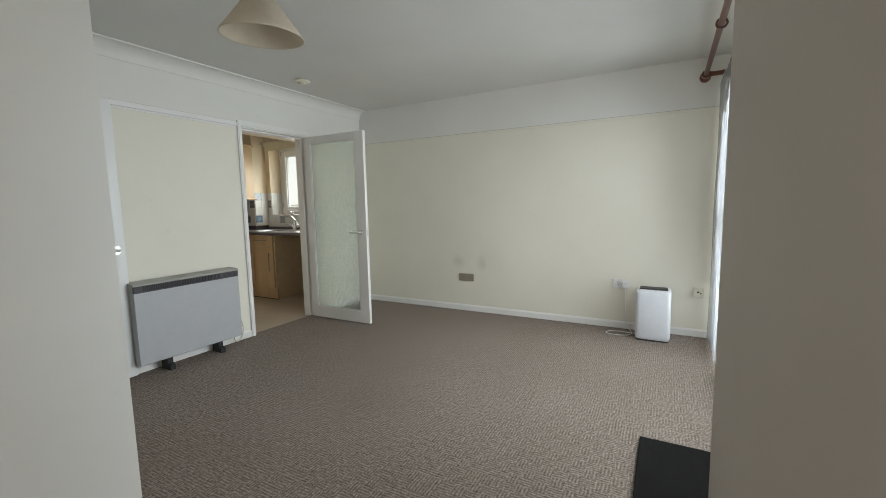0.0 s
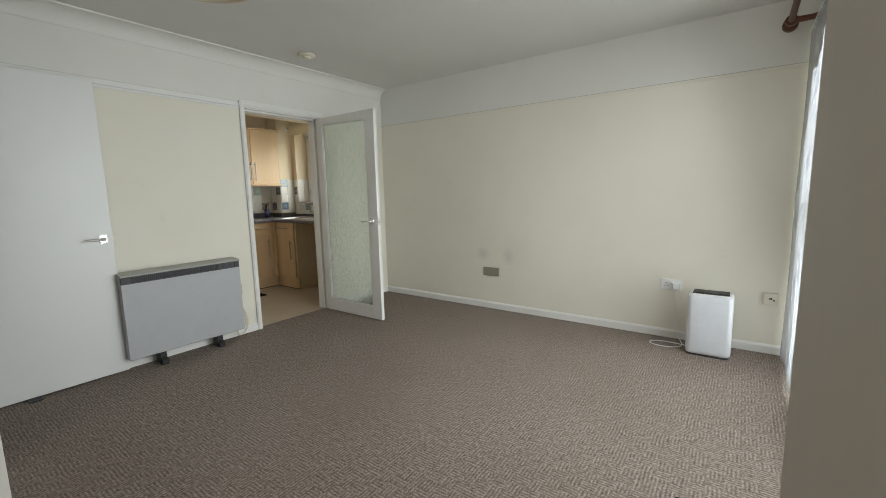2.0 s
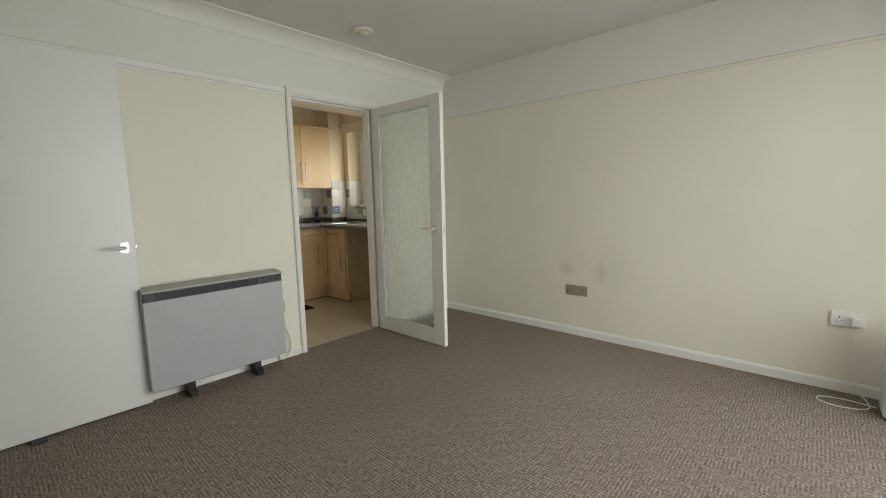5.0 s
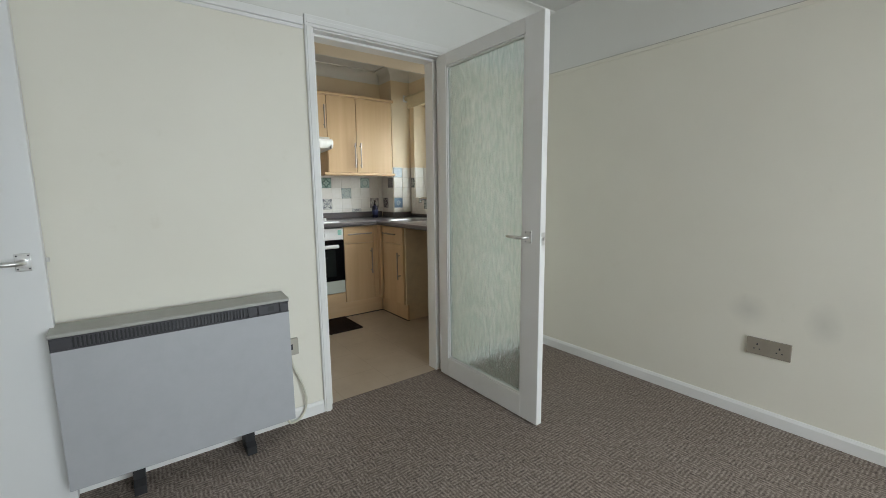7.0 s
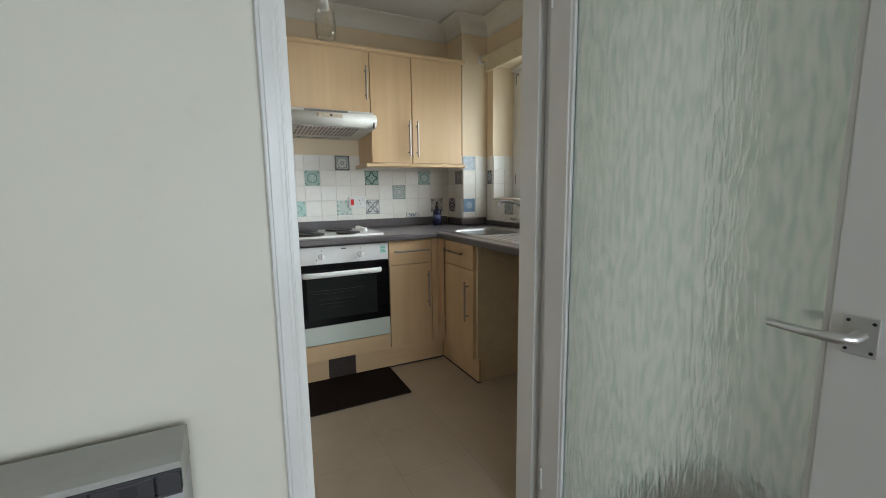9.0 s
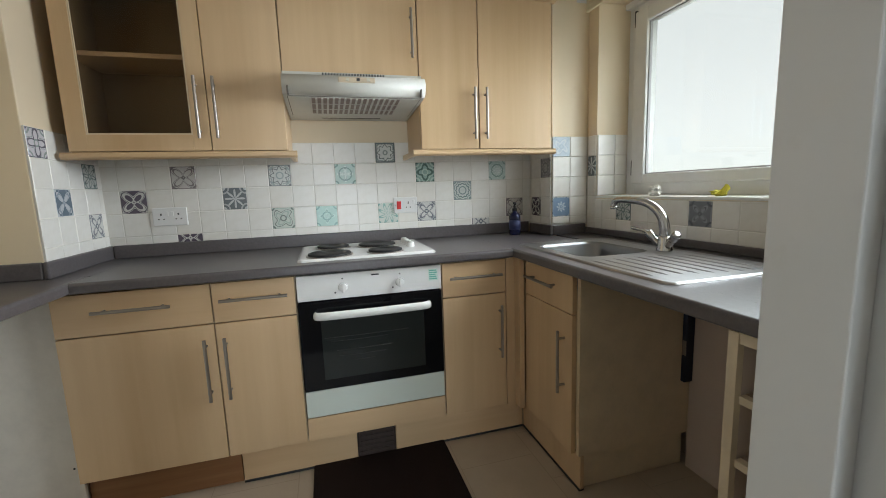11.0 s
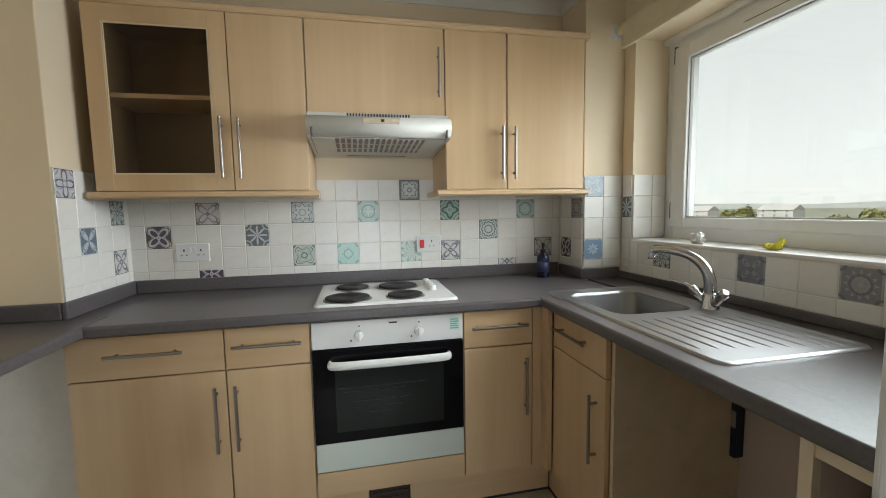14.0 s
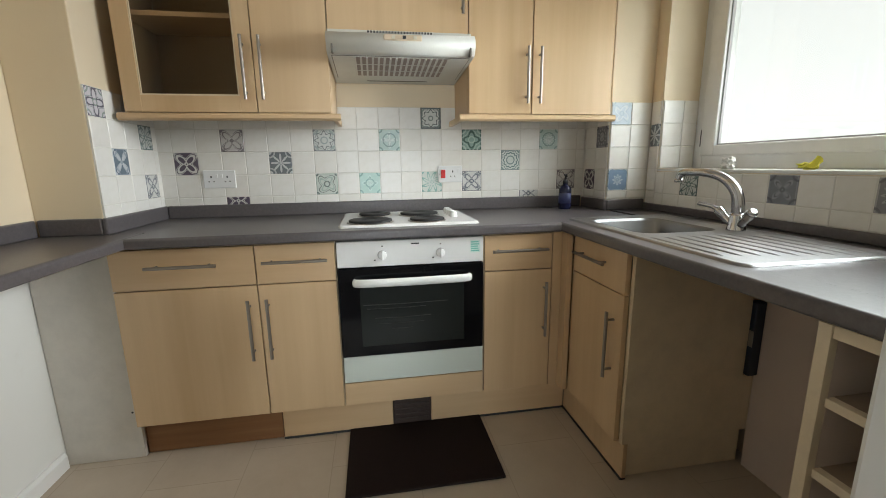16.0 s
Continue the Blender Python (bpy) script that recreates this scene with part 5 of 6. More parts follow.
part("gasket", gask, plastic("grey_gasket", (0.42, 0.42, 0.42), 0.6), kw)
for z in (1.25, 2.0):
    part("hinge", boxed(-5.172, -5.157, 4.428, 4.44, z - 0.04, z + 0.04, 0.003), CHARC, kw, "dark window hinge")
vent_slot = part("trickle_vent", boxed(-4.80, -4.42, 4.4225, 4.4252, 1.988, 2.006, 0.001), WPLAST, kw)
part("slot", boxed(-4.795, -4.425, 4.4215, 4.4224, 1.996, 1.999), CHARC, vent_slot)
part("window_sill", boxed(-5.2195, -3.8005, NK - 0.004, 4.44, 1.0952, 1.108, 0.003), GLOSS, kw, "white glossy sill")
part("head_trim", boxed(-5.2195, -3.8005, 4.41, 4.4395, 2.06, 2.0895, 0.003), GLOSS, kw)
BLINDF = plastic("cream_blind_fabric", (0.76, 0.69, 0.50), 0.75, 0.05)
blind = thing("roller_blind", (-4.5, NK - 0.04, 2.1), "rolled-up cream roller blind over the window", "blind")
part("roll", tubed([(-5.29, NK - 0.045, 2.15), (-3.70, NK - 0.045, 2.15)], 0.024, 20), BLINDF, blind)
part("fabric", boxed(-5.225, -3.76, NK - 0.072, NK - 0.069, 2.055, 2.15), BLINDF, blind)
part("bottom_bar", boxed(-5.225, -3.76, NK - 0.078, NK - 0.062, 2.035, 2.062, 0.005), BLINDF, blind)
for x in (-5.3, -3.69):
    part("bracket", boxed(x - 0.004, x + 0.004, NK - 0.08, NK, 2.115, 2.185, 0.002), WPLAST, blind)


def crumple(name, at, size, mat, label, category, seed, peak):
    t = thing(name, at, label, category)
    bm = bmesh.new()
    bmesh.ops.create_icosphere(bm, subdivisions=3, radius=1.0)
    for v in bm.verts:
        n = 0.75 + 0.55 * noise.noise(v.co * 1.7 + Vector((seed, 0, 0))) + 0.25 * noise.noise(v.co * 4 + Vector((0, seed, 0)))
        v.co = Vector((at[0] + v.co.x * n * size[0], at[1] + v.co.y * n * size[1], at[2] + size[2] * 0.75 + max(v.co.z * n * size[2], -size[2] * 0.74) + peak * max(0.0, v.co.x) ** 3 * max(0.0, v.co.z + 0.4)))
    part("body", bm, mat, t)


crumple("cloth", (-4.84, 4.287, 1.108), (0.044, 0.028, 0.030), plastic("white_cloth", (0.80, 0.80, 0.78), 0.8), "small crumpled white cloth on the window sill", "cloth", 3.1, 0.0)
crumple("sponge_cloth", (-4.535, 4.31, 1.108), (0.042, 0.026, 0.016), plastic("yellow_cloth", (0.68, 0.62, 0.07), 0.8), "small crumpled yellow cloth on the window sill", "cloth", 7.7, 0.05)

# ---- soap bottle ----
bt = thing("soap_bottle", (-5.42, 3.86, 0.9), "dark blue pump soap bottle on the worktop", "bottle")
BLUEB = material("dark_blue_bottle", (0.012, 0.014, 0.05), 0.15)
part("bottle", lathe(bmesh.new(), [(0, 0), (0.03, 0), (0.032, 0.004), (0.032, 0.105), (0.028, 0.118), (0.013, 0.128), (0.013, 0.135), (0, 0.135)], (-5.42, 3.86, 0.9003), 28), BLUEB, bt)
part("pump", merge(lathe(bmesh.new(), [(0, 0.135), (0.014, 0.135), (0.014, 0.15), (0.006, 0.153), (0.005, 0.175), (0.009, 0.176), (0.009, 0.185), (0, 0.186)], (-5.42, 3.86, 0.9003), 18), tubed([(-5.42, 3.86, 1.081), (-5.39, 3.85, 1.081), (-5.378, 3.846, 1.074)], 0.004, 8)), BLACKP, bt)
part("label", lathe(bmesh.new(), [(0.0323, 0.03), (0.0326, 0.03), (0.0326, 0.085), (0.0323, 0.085)], (-5.42, 3.86, 0.9003), 28), plastic("blue_label", (0.04, 0.05, 0.14), 0.4), bt)

# ---- kitchen lamp ----
CUTG = clear_glass("cut_glass_shade", (0.97, 0.965, 0.95), 0.05, 0.16)
kl = thing("ceiling_lamp", (-4.6, 2.885, CEILING + 0.03), "small unlit pendant with clear cut-glass shade", "lamp")
part("ceiling_rose", lathe(bmesh.new(), [(0, 0), (0.05, 0), (0.045, -0.02), (0, -0.028)], (-4.6, 2.885, CEILING + 0.03)), WPLAST, kl)
part("cord", tubed([(-4.6, 2.885, CEILING + 0.004), (-4.6, 2.885, 2.07)], 0.0035, 8), WPLAST, kl)
part("lamp_holder", lathe(bmesh.new(), [(0, 2.07), (0.018, 2.07), (0.02, 2.03), (0, 2.03)], (-4.6, 2.885, 0), 18), WPLAST, kl)
gl = bmesh.new()
prof = [(0.02, 2.052), (0.037, 2.04), (0.046, 2.0), (0.047, 1.93), (0.042, 1.90), (0.039, 1.90), (0.043, 1.93), (0.042, 2.0), (0.034, 2.035), (0.02, 2.047)]
lathe(gl, prof, (-4.6, 2.885, 0), 24)
for v in gl.verts:
    a = math.atan2(v.co.y - 2.885, v.co.x + 4.6)
    k = 1 + 0.06 * math.cos(12 * a) * (1 if v.co.z < 2.03 else 0)
    v.co.x, v.co.y = -4.6 + (v.co.x + 4.6) * k, 2.885 + (v.co.y - 2.885) * k
part("glass_shade", gl, CUTG, kl, "clear fluted glass shade")

# ---- kitchen mat ----
km = thing("kitchen_mat", (-4.8, 2.99, 0), "dark brown rectangular mat before the oven", "mat")
part("mat_surface", boxed(-5.0, -4.605, 2.70, 3.283, 0, 0.011, 0.004), BROWNMAT, km)

# ---- kitchen sockets ----
socket("double_socket", (KX + 0.008, 2.11, 1.088), 0.146, 0.086, ('x', 1), WPLAST, "white double socket on the wall tiles")
cs = thing("cooker_switch", (KX + 0.008, 3.255, 1.093), "white cooker switch with red rocker and socket", "socket")
csp = part("plate", boxed(KX + 0.008, KX + 0.020, 3.19, 3.32, 1.05, 1.136, 0.003), WPLAST, cs)
part("red_rocker", boxed(KX + 0.020, KX + 0.026, 3.205, 3.228, 1.072, 1.115, 0.002), RED, cs, "red rocker switch")
part("earth_hole", boxed(KX + 0.0199, KX + 0.0205, 3.266, 3.271, 1.100, 1.112), BLACKP, csp)
for y in (3.255, 3.277):
    part("pin_hole", boxed(KX + 0.0199, KX + 0.0205, y, y + 0.005, 1.078, 1.084), BLACKP, csp)
part("switch", boxed(KX + 0.020, KX + 0.024, 3.292, 3.304, 1.102, 1.122, 0.001), WPLAST, csp)
for y in (3.197, 3.313):
    part("screw", tubed([(KX + 0.0198, y, 1.093), (KX + 0.0208, y, 1.093)], 0.0025, 8), STEEL, csp)


# ---- wall tiles, each a piece of its own ----
def decor(name, ground, ink, accent, k=4, phase=0.0, twist=0.0, base=0.52, swing=0.24, width=0.11, filled=False, hub=0.2, corner=0.4, border=0.92):
    """Printed Moroccan-style tile: petals, hub, corner rings and border in two inks."""
    m = material(name, ground, 0.2)
    t = node(m, "ShaderNodeTexCoord")
    sep = node(m, "ShaderNodeSeparateXYZ")
    link(m, t.outputs["Object"], sep.inputs[0])
    u, v = (maths(m, 'DIVIDE', sep.outputs[i], 0.0527) for i in (0, 1))
    au, av = maths(m, 'ABSOLUTE', u), maths(m, 'ABSOLUTE', v)
    r = maths(m, 'SQRT', maths(m, 'ADD', maths(m, 'MULTIPLY', u, u), maths(m, 'MULTIPLY', v, v)))
    a = maths(m, 'ARCTAN2', v, u)
    wave = maths(m, 'COSINE', maths(m, 'ADD', maths(m, 'MULTIPLY_ADD', a, float(k), phase), maths(m, 'MULTIPLY', r, twist)))
    petal = maths(m, 'SUBTRACT', r, maths(m, 'MULTIPLY_ADD', wave, swing, base))
    if filled:
        line = maths(m, 'LESS_THAN', petal, 0.0)
        vein = maths(m, 'LESS_THAN', maths(m, 'ABSOLUTE', maths(m, 'ADD', petal, 0.22)), 0.06)
    else:
        line = maths(m, 'LESS_THAN', maths(m, 'ABSOLUTE', petal), width)
        vein = maths(m, 'LESS_THAN', maths(m, 'ABSOLUTE', maths(m, 'SUBTRACT', petal, 0.24)), 0.04)
    core = maths(m, 'LESS_THAN', maths(m, 'ABSOLUTE', maths(m, 'SUBTRACT', r, hub)), 0.06)
    cu, cv = maths(m, 'SUBTRACT', au, 1.0), maths(m, 'SUBTRACT', av, 1.0)
    cr = maths(m, 'SQRT', maths(m, 'ADD', maths(m, 'MULTIPLY', cu, cu), maths(m, 'MULTIPLY', cv, cv)))
    ring = maths(m, 'LESS_THAN', maths(m, 'ABSOLUTE', maths(m, 'SUBTRACT', cr, corner)), 0.07)
    tip = maths(m, 'LESS_THAN', cr, corner * 0.5)
    edge = maths(m, 'GREATER_THAN', maths(m, 'MAXIMUM', au, av), border)
    main = maths(m, 'MAXIMUM', maths(m, 'MAXIMUM', line, edge), tip)
    second = maths(m, 'MAXIMUM', maths(m, 'MAXIMUM', vein, core), ring)
    col = mix(m, maths(m, 'MULTIPLY', main, 0.9), ground, ink)
    col = mix(m, maths(m, 'MULTIPLY', second, 0.85), col, accent)
    wear = ramp(m, noise_of(m, t.outputs["Object"], 60, 3), [(0.3, (0.93, 0.93, 0.93)), (0.6, (1, 1, 1))])
    link(m, mix(m, 1.0, col, wear, 'MULTIPLY'), bsdf(m).inputs["Base Color"])
    return m


def ceramic():
    m = material("white_ceramic_tile", (0.80, 0.79, 0.76), 0.3)
    info = node(m, "ShaderNodeObjectInfo")
    base = ramp(m, info.outputs["Random"], [(0.0, (0.79, 0.765, 0.715)), (0.5, (0.82, 0.80, 0.755)), (1.0, (0.835, 0.82, 0.785))])
    v = coords(m)
    link(m, mix(m, 1.0, base, ramp(m, noise_of(m, v, 30, 4), [(0.3, (0.96, 0.955, 0.94)), (0.6, (1, 1, 1))]), 'MULTIPLY'), bsdf(m).inputs["Base Color"])
    bump(m, noise_of(m, v, 25, 2), 0.06, 0.004)
    return m


TILE = ceramic()
GROUT = plastic("tile_grout", (0.755, 0.73, 0.675), 0.9, 0.06)
CREAMY, PLUM, SLATE, SAGE, TEAL, BLUE = (0.66, 0.65, 0.62), (0.115, 0.095, 0.125), (0.18, 0.20, 0.21), (0.38, 0.48, 0.43), (0.28, 0.48, 0.43), (0.20, 0.285, 0.40)
INKS = [
    decor("decor_quatrefoil", PLUM, CREAMY, CREAMY, 4, math.pi, 0, 0.62, 0.36, 0.12, False, 0.12, 0.12, 1.1),
    decor("decor_cross_petals", (0.60, 0.58, 0.56), (0.22, 0.19, 0.20), (0.16, 0.14, 0.15), 4, math.pi, 0, 0.55, 0.45, 0.08, False, 0.1, 0.25, 0.94),
    decor("decor_dark_star", SLATE, (0.62, 0.64, 0.64), (0.50, 0.52, 0.53), 8, 0, 0, 0.46, 0.43, 0.1, True, 0.02, 0.5, 1.1),
    decor("decor_white_star", (0.62, 0.64, 0.62), (0.19, 0.205, 0.215), (0.33, 0.40, 0.39), 8, 0, 0, 0.72, 0.14, 0.06, False, 0.3, 0.45, 0.93),
    decor("decor_sage_swirl", (0.57, 0.62, 0.57), SAGE, (0.14, 0.17, 0.16), 4, 0.6, 2.6, 0.55, 0.2, 0.08, False, 0.25, 0.2, 0.93),
    decor("decor_teal_dots", (0.38, 0.57, 0.51), (0.48, 0.65, 0.59), (0.17, 0.32, 0.28), 4, 0, 0, 0.5, 0.3, 0.06, True, 0.4, 0.3, 0.95),
    decor("decor_green_petals", (0.31, 0.44, 0.39), (0.50, 0.60, 0.54), (0.10, 0.19, 0.16), 4, 0, 0, 0.45, 0.35, 0.1, True, 0.62, 0.3, 0.93),
    decor("decor_dark_border", (0.62, 0.65, 0.63), (0.10, 0.12, 0.125), (0.18, 0.235, 0.225), 8, 0, 0, 0.7, 0.1, 0.05, False, 0.2, 0.35, 0.84),
    decor("decor_teal_lattice", (0.64, 0.69, 0.64), TEAL, (0.66, 0.70, 0.66), 8, 0, 3.0, 0.6, 0.4, 0.16, False, 0.3, 0.45, 0.98),
    decor("decor_green_diamond", (0.28, 0.40, 0.355), (0.075, 0.13, 0.115), (0.45, 0.56, 0.50), 4, 0, 0, 0.62, 0.16, 0.1, False, 0.3, 0.4, 0.9),
    decor("decor_blue_quatrefoil", (0.67, 0.67, 0.65), (0.17, 0.18, 0.22), (0.15, 0.165, 0.20), 4, math.pi, 0, 0.5, 0.4, 0.12, False, 0.18, 0.3, 0.95),
    decor("decor_rosette", (0.62, 0.66, 0.63), (0.15, 0.22, 0.23), (0.17, 0.25, 0.255), 12, 0, 0, 0.72, 0.05, 0.06, False, 0.4, 0.25, 0.95),
    decor("decor_pale_flower", (0.40, 0.50, 0.46), (0.56, 0.63, 0.59), (0.20, 0.29, 0.26), 8, 0, 0, 0.55, 0.25, 0.1, True, 0.66, 0.3, 0.92),
    decor("decor_blue_flower", BLUE, (0.60, 0.66, 0.70), BLUE, 8, 0, 0, 0.42, 0.14, 0.1, True, 0.12, 0.4, 0.93),
    decor("decor_pale_blue", (0.50, 0.58, 0.66), (0.62, 0.67, 0.70), (0.40, 0.49, 0.58), 4, 0.6, 2.4, 0.5, 0.25, 0.1, False, 0.2, 0.3, 0.95),
    decor("decor_grey_sun", (0.27, 0.265, 0.28), (0.46, 0.45, 0.45), (0.18, 0.175, 0.19), 12, 0, 0, 0.6, 0.2, 0.1, True, 0.5, 0.3, 0.9),
    decor("decor_plum_lattice", (0.60, 0.585, 0.63), (0.10, 0.095, 0.125), (0.24, 0.30, 0.28), 4, 0, 0, 0.62, 0.34, 0.12, False, 0.22, 0.42, 0.93),
    decor("decor_slate_cross", (0.155, 0.20, 0.245), (0.58, 0.61, 0.64), (0.28, 0.335, 0.39), 4, math.pi, 0, 0.56, 0.52, 0.1, True, 0.1, 0.55, 0.95),
    decor("decor_grey_cross", (0.215, 0.22, 0.245), (0.33, 0.34, 0.37), (0.13, 0.135, 0.155), 4, math.pi, 0, 0.5, 0.38, 0.1, True, 0.12, 0.4, 0.9),
    decor("decor_dark_ribbon", (0.55, 0.58, 0.565), (0.10, 0.14, 0.14), (0.17, 0.24, 0.235), 8, 0, 1.5, 0.55, 0.4, 0.13, False, 0.2, 0.4, 0.92),
]
TILE_MESHES = {}


def tile_mesh(w, h, mat):
    key = (round(w, 3), round(h, 3), mat.name)
    if key not in TILE_MESHES:
        me = bpy.data.meshes.new("tile")
        e, d = 0.0018, 0.0065
        vs, fs = [], []
        for s, z in ((0, 0.0), (0, d - e * 0.8), (e, d)):
            vs += [(-w / 2 + s, -h / 2 + s, z), (w / 2 - s, -h / 2 + s, z), (w / 2 - s, h / 2 - s, z), (-w / 2 + s, h / 2 - s, z)]
        for k in (0, 4):
            fs += [(k + i, k + (i + 1) % 4, k + 4 + (i + 1) % 4, k + 4 + i) for i in range(4)]
        fs.append((8, 9, 10, 11))
        me.from_pydata(vs, [], fs)
        me.materials.append(mat)
        TILE_MESHES[key] = me
    return TILE_MESHES[key]


def tiling(wall, origin, uaxis, normal, ulines, vlines, prints, skip=()):
    """Tiles between grid lines along uaxis and upward; prints maps (column, row from top) to a decor number."""
    ua, na, o = Vector(uaxis), Vector(normal), Vector(origin)
    turn = Matrix((ua, (0, 0, 1), na)).transposed().to_4x4()
    for i, (u0, u1) in enumerate(zip(ulines, ulines[1:])):
        for j, (v1, v0) in enumerate(zip(vlines, vlines[1:])):
            if (i, j) in skip:
                continue
            g = 0.0014
            w, h = u1 - u0 - 2 * g, v1 - v0 - 2 * g
            mat = INKS[prints[(i, j)]] if (i, j) in prints else TILE
            ob = new("tile", tile_mesh(w, h, mat))
            c = o + ua * ((u0 + u1) / 2) + Vector((0, 0, (v0 + v1) / 2)) + na * (0.0015 + random.uniform(-0.0003, 0.0003))
            ob.matrix_world = Matrix.Translation(c) @ turn
            ob.parent = bpy.data.objects[wall]


P = 0.1083
ROWS_Z = [1.432, 1.324, 1.216, 1.108, 1.0, 0.961]
ys = [1.842] + [2.562 + P * k for k in range(-6, 13)] + [3.97, 4.023]
part("grout", boxed(KX, KX + 0.0066, 1.848, 4.019, 0.95, 1.431), GROUT, bpy.data.objects["wall_kitchen_back"])
tiling("wall_kitchen_back", (KX, 0, 0), (0, 1, 0), (1, 0, 0), ys, ROWS_Z,
       {(3, 1): 1, (1, 2): 0, (5, 2): 2, (7, 1): 3, (7, 3): 4, (9, 3): 5, (10, 1): 6, (12, 0): 7, (12, 3): 8, (14, 3): 10, (14, 1): 9, (16, 2): 11, (18, 1): 12, (17, 4): 10, (19, 3): 1, (3, 4): 0})
xs = [-5.543, -5.502, -5.394, -5.286, -5.178, -5.071]
part("grout", boxed(-5.543, -5.071, 1.84, 1.8466, 0.95, 1.441), GROUT, bpy.data.objects["wall_kitchen_pier"])
tiling("wall_kitchen_pier", (0, 1.84, 0), (-1, 0, 0), (0, 1, 0), [-x for x in reversed(xs)], [1.441, 1.333, 1.225, 1.117, 1.009, 0.961],
       {(0, 0): 16, (1, 2): 17, (3, 1): 19, (3, 3): 10})
part("grout", merge(boxed(-5.543, -5.301, 4.0235, 4.025, 0.95, 1.431), boxed(-5.30, -5.2985, 4.026, 4.248, 0.95, 1.431)), GROUT, bpy.data.objects["wall_kitchen_boxing"])
tiling("wall_kitchen_boxing", (0, 4.025, 0), (1, 0, 0), (0, -1, 0), [-5.535, -5.517, -5.409, -5.301], ROWS_Z, {(2, 1): 15, (1, 3): 0})
tiling("wall_kitchen_boxing", (-5.30, 0, 0), (0, 1, 0), (1, 0, 0), [4.026, 4.134, 4.242], ROWS_Z, {(0, 0): 14, (0, 3): 13})
part("grout", merge(boxed(-5.298, -5.2205, NK - 0.0015, NK, 0.93, 1.431), boxed(-5.22, WK, NK - 0.0066, NK, 0.93, 1.093)), GROUT, bpy.data.objects["wall_kitchen_north"])
part("grout", boxed(-5.2195, -5.218, NK + 0.001, 4.438, 1.11, 1.431), GROUT, bpy.data.objects["wall_kitchen_north"])
tiling("wall_kitchen_north", (0, NK, 0), (1, 0, 0), (0, -1, 0), [-5.288, -5.2215], ROWS_Z, {(0, 1): 2})
tiling("wall_kitchen_north", (0, NK, 0), (1, 0, 0), (0, -1, 0), [-5.22, -5.158] + [-5.158 + P * k * 1.012 for k in range(1, 15)], [1.092, 0.989, 0.936], {(2, 0): 19, (6, 0): 18, (9, 0): 15})
tiling("wall_kitchen_north", (-5.2195, 0, 0), (0, 1, 0), (1, 0, 0), [4.251, 4.358, 4.437], [1.432, 1.324, 1.216, 1.112], {})


# ---- outside: ground far below, distant trees and houses ----
def leaf_material(name, a, b):
    m = material(name, a, 0.8)
    g = node(m, "ShaderNodeNewGeometry")
    link(m, ramp(m, g.outputs["Random Per Island"], [(0.0, a), (1.0, b)]), bsdf(m).inputs["Base Color"])
    return m


GRASS = material("distant_grass", (0.08, 0.11, 0.04), 0.9)
link(GRASS, ramp(GRASS, noise_of(GRASS, coords(GRASS), 0.02, 6), [(0.35, (0.13, 0.145, 0.085)), (0.6, (0.19, 0.185, 0.15))]), bsdf(GRASS).inputs["Base Color"])
GZ = -6.0
setting("ground", boxed(-2500, 2500, -2500, 2500, GZ - 1, GZ), GRASS, "green ground far below the windows", "ground")
# Leaf colours lightened in place of distance haze.
LEAVES = leaf_material("leaves", (0.12, 0.13, 0.025), (0.22, 0.21, 0.045))
BARK = material("bark", (0.10, 0.07, 0.05), 0.9)
rng = random.Random(4)


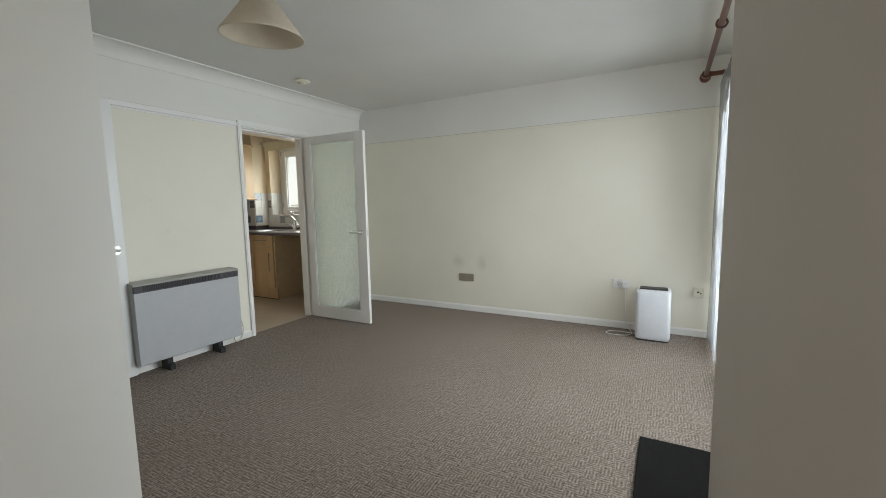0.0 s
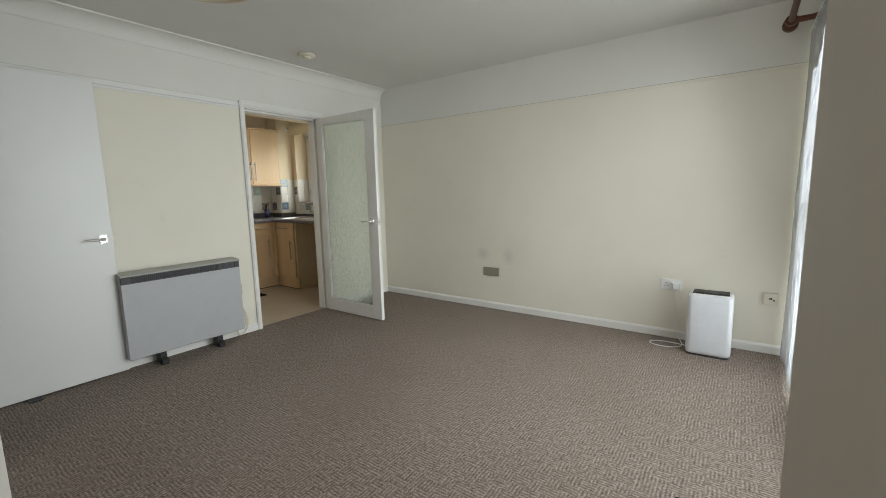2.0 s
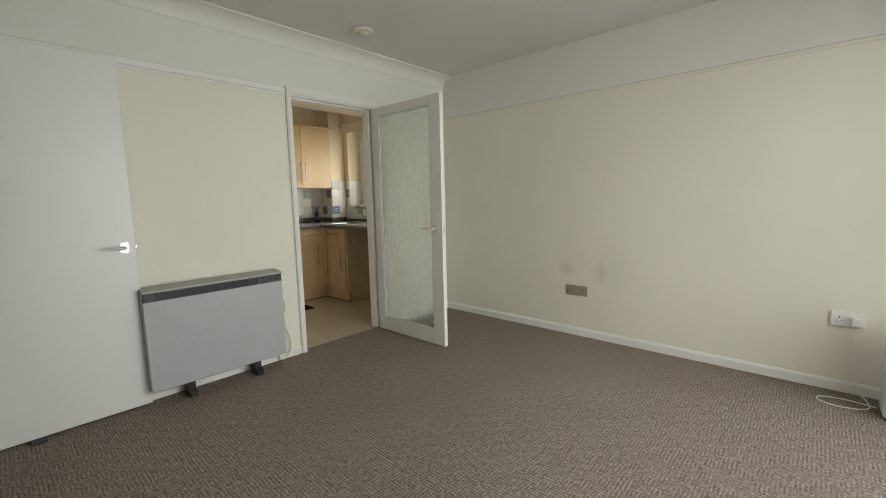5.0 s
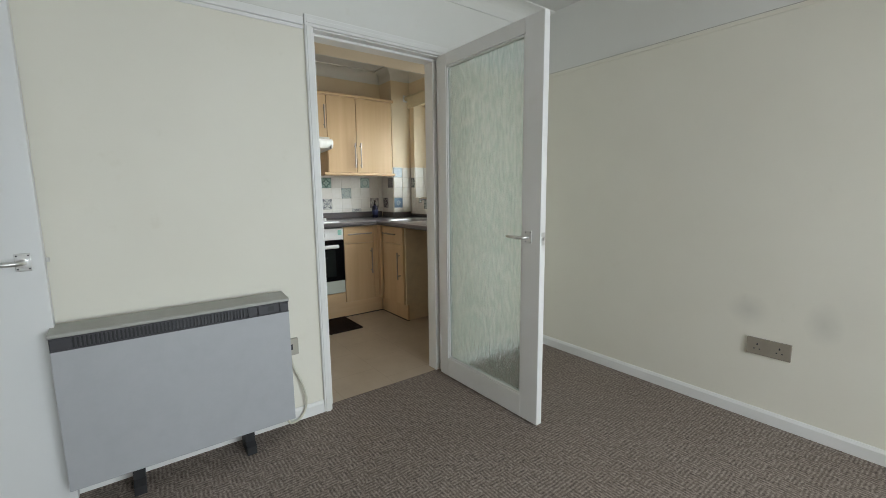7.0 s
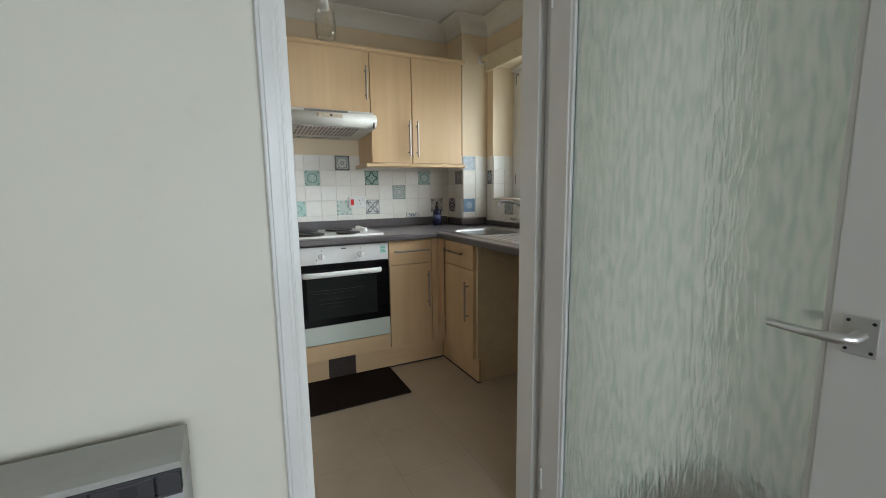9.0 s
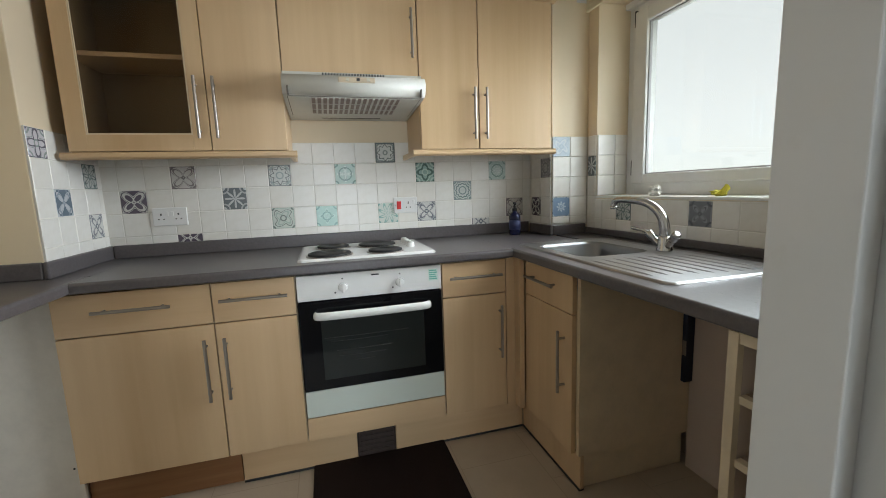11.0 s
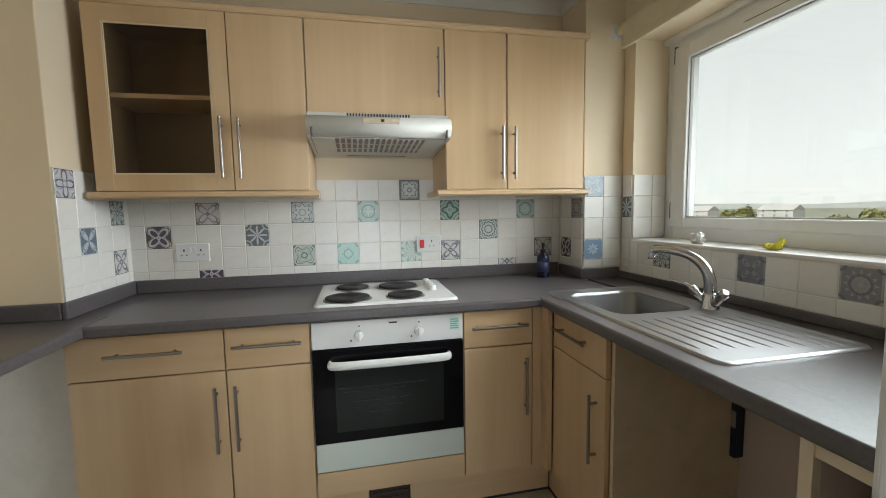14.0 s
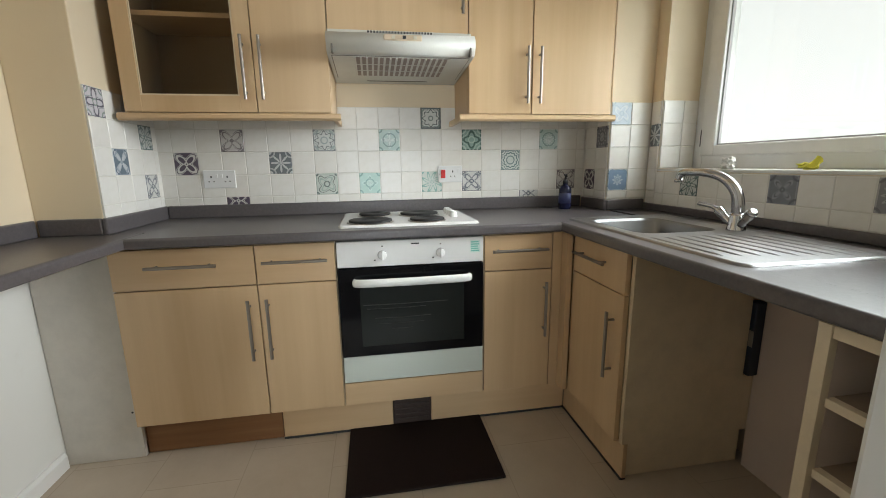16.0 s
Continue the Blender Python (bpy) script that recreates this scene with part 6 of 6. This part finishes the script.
def tree(x, y, h, spread):
    t = thing("tree", (x, y, GZ), "distant leafy green tree", "tree", "distant trees")
    tr = tubed([(x, y, GZ), (x + 0.2, y, GZ + h * 0.3), (x, y + 0.2, GZ + h * 0.7)], [h * 0.03, h * 0.022, h * 0.008], 8)
    for k in range(5):
        a = rng.uniform(0, 6.28)
        z = GZ + h * rng.uniform(0.3, 0.5)
        tube(tr, [(x, y, z), (x + math.cos(a) * spread * 0.6, y + math.sin(a) * spread * 0.6, z + h * 0.25)], [h * 0.012, h * 0.004], 6)
    part("trunk", tr, BARK, t)
    vs, fs = [], []
    for k in range(900):
        d = Vector((rng.gauss(0, 1), rng.gauss(0, 1), rng.gauss(0, 1))).normalized()
        lump = 0.7 + 0.45 * noise.noise(d * 2.1 + Vector((x, y, 0)))
        c = Vector((x, y, GZ + h * 0.64)) + Vector((d.x * spread, d.y * spread, d.z * h * 0.36)) * lump * rng.uniform(0.55, 1.0)
        u = Vector((rng.gauss(0, 1), rng.gauss(0, 1), rng.gauss(0, 1))).normalized() * spread * 0.13
        w = u.cross(d).normalized() * spread * 0.10
        i = len(vs)
        vs += [c - u, c + w, c + u, c - w]
        fs.append((i, i + 1, i + 2, i + 3))
    me = bpy.data.meshes.new("crown")
    me.from_pydata(vs, [], fs)
    me.materials.append(LEAVES)
    ob = new("crown", me)
    ob.parent = t
    ob.matrix_parent_inverse = Matrix.Translation((-x, -y, -GZ))


for k in range(22):
    tree(-118 + k * 5.6 + rng.uniform(-1.8, 1.8), 74 + rng.uniform(-8, 16), rng.uniform(5.2, 7.8), rng.uniform(2.4, 3.8))
for k in range(8):
    tree(60 + rng.uniform(-5, 15), -8 + k * 6.5, rng.uniform(5.5, 8.0), rng.uniform(2.6, 3.8))
RENDERW = paint("pale_render", (0.52, 0.51, 0.48), (0.46, 0.45, 0.42))
# Roof tone paled so that distance haze sits in the colour.
ROOFT = paint("haze_pale_roof_tiles", (0.40, 0.385, 0.37), (0.34, 0.325, 0.31))


WINDOWG = material("far_window_glass", (0.22, 0.24, 0.26), 0.2)


def house(x, y, w, d, h):
    t = thing("house", (x, y, GZ), "distant pale rendered house, its grey roof lightened for haze", "house", "distant houses")
    wall = part("wall", boxed(x - w / 2, x + w / 2, y - d / 2, y + d / 2, GZ, GZ + h), RENDERW, t)
    part("roof", extrude(bmesh.new(), [(y - d / 2 - 0.4, GZ + h), (y + d / 2 + 0.4, GZ + h), (y, GZ + h + d * 0.35)], 'x', x - w / 2 - 0.3, x + w / 2 + 0.3), ROOFT, t)
    for i in range(3):
        for z in (1.0, 3.4):
            cx = x - w / 2 + w * (i + 0.5) / 3
            part("window", boxed(cx - 0.6, cx + 0.6, y - d / 2 - 0.05, y - d / 2, GZ + z, GZ + z + 1.2), WINDOWG, wall)


for x, y, w in ((-232, 210, 46), (-190, 235, 20)):
    house(x, y, w, 8, 4.6)
# Haze over the woods is painted in as this pale grey.
HILL = material("haze_pale_hills", (0.40, 0.42, 0.41), 0.95)
ridge = [(-1800, GZ), (-1800, GZ + 11)] + [(-1800 + 90 * k, GZ + 11 + 9 * noise.noise((k * 0.37, 0, 0)) + 4 * noise.noise((k * 1.3, 2, 0))) for k in range(1, 31)] + [(900, GZ)]
setting("backdrop_hills", extrude(bmesh.new(), ridge, 'y', 900, 1000), HILL, "far low wooded hills, paled for haze", "hills")
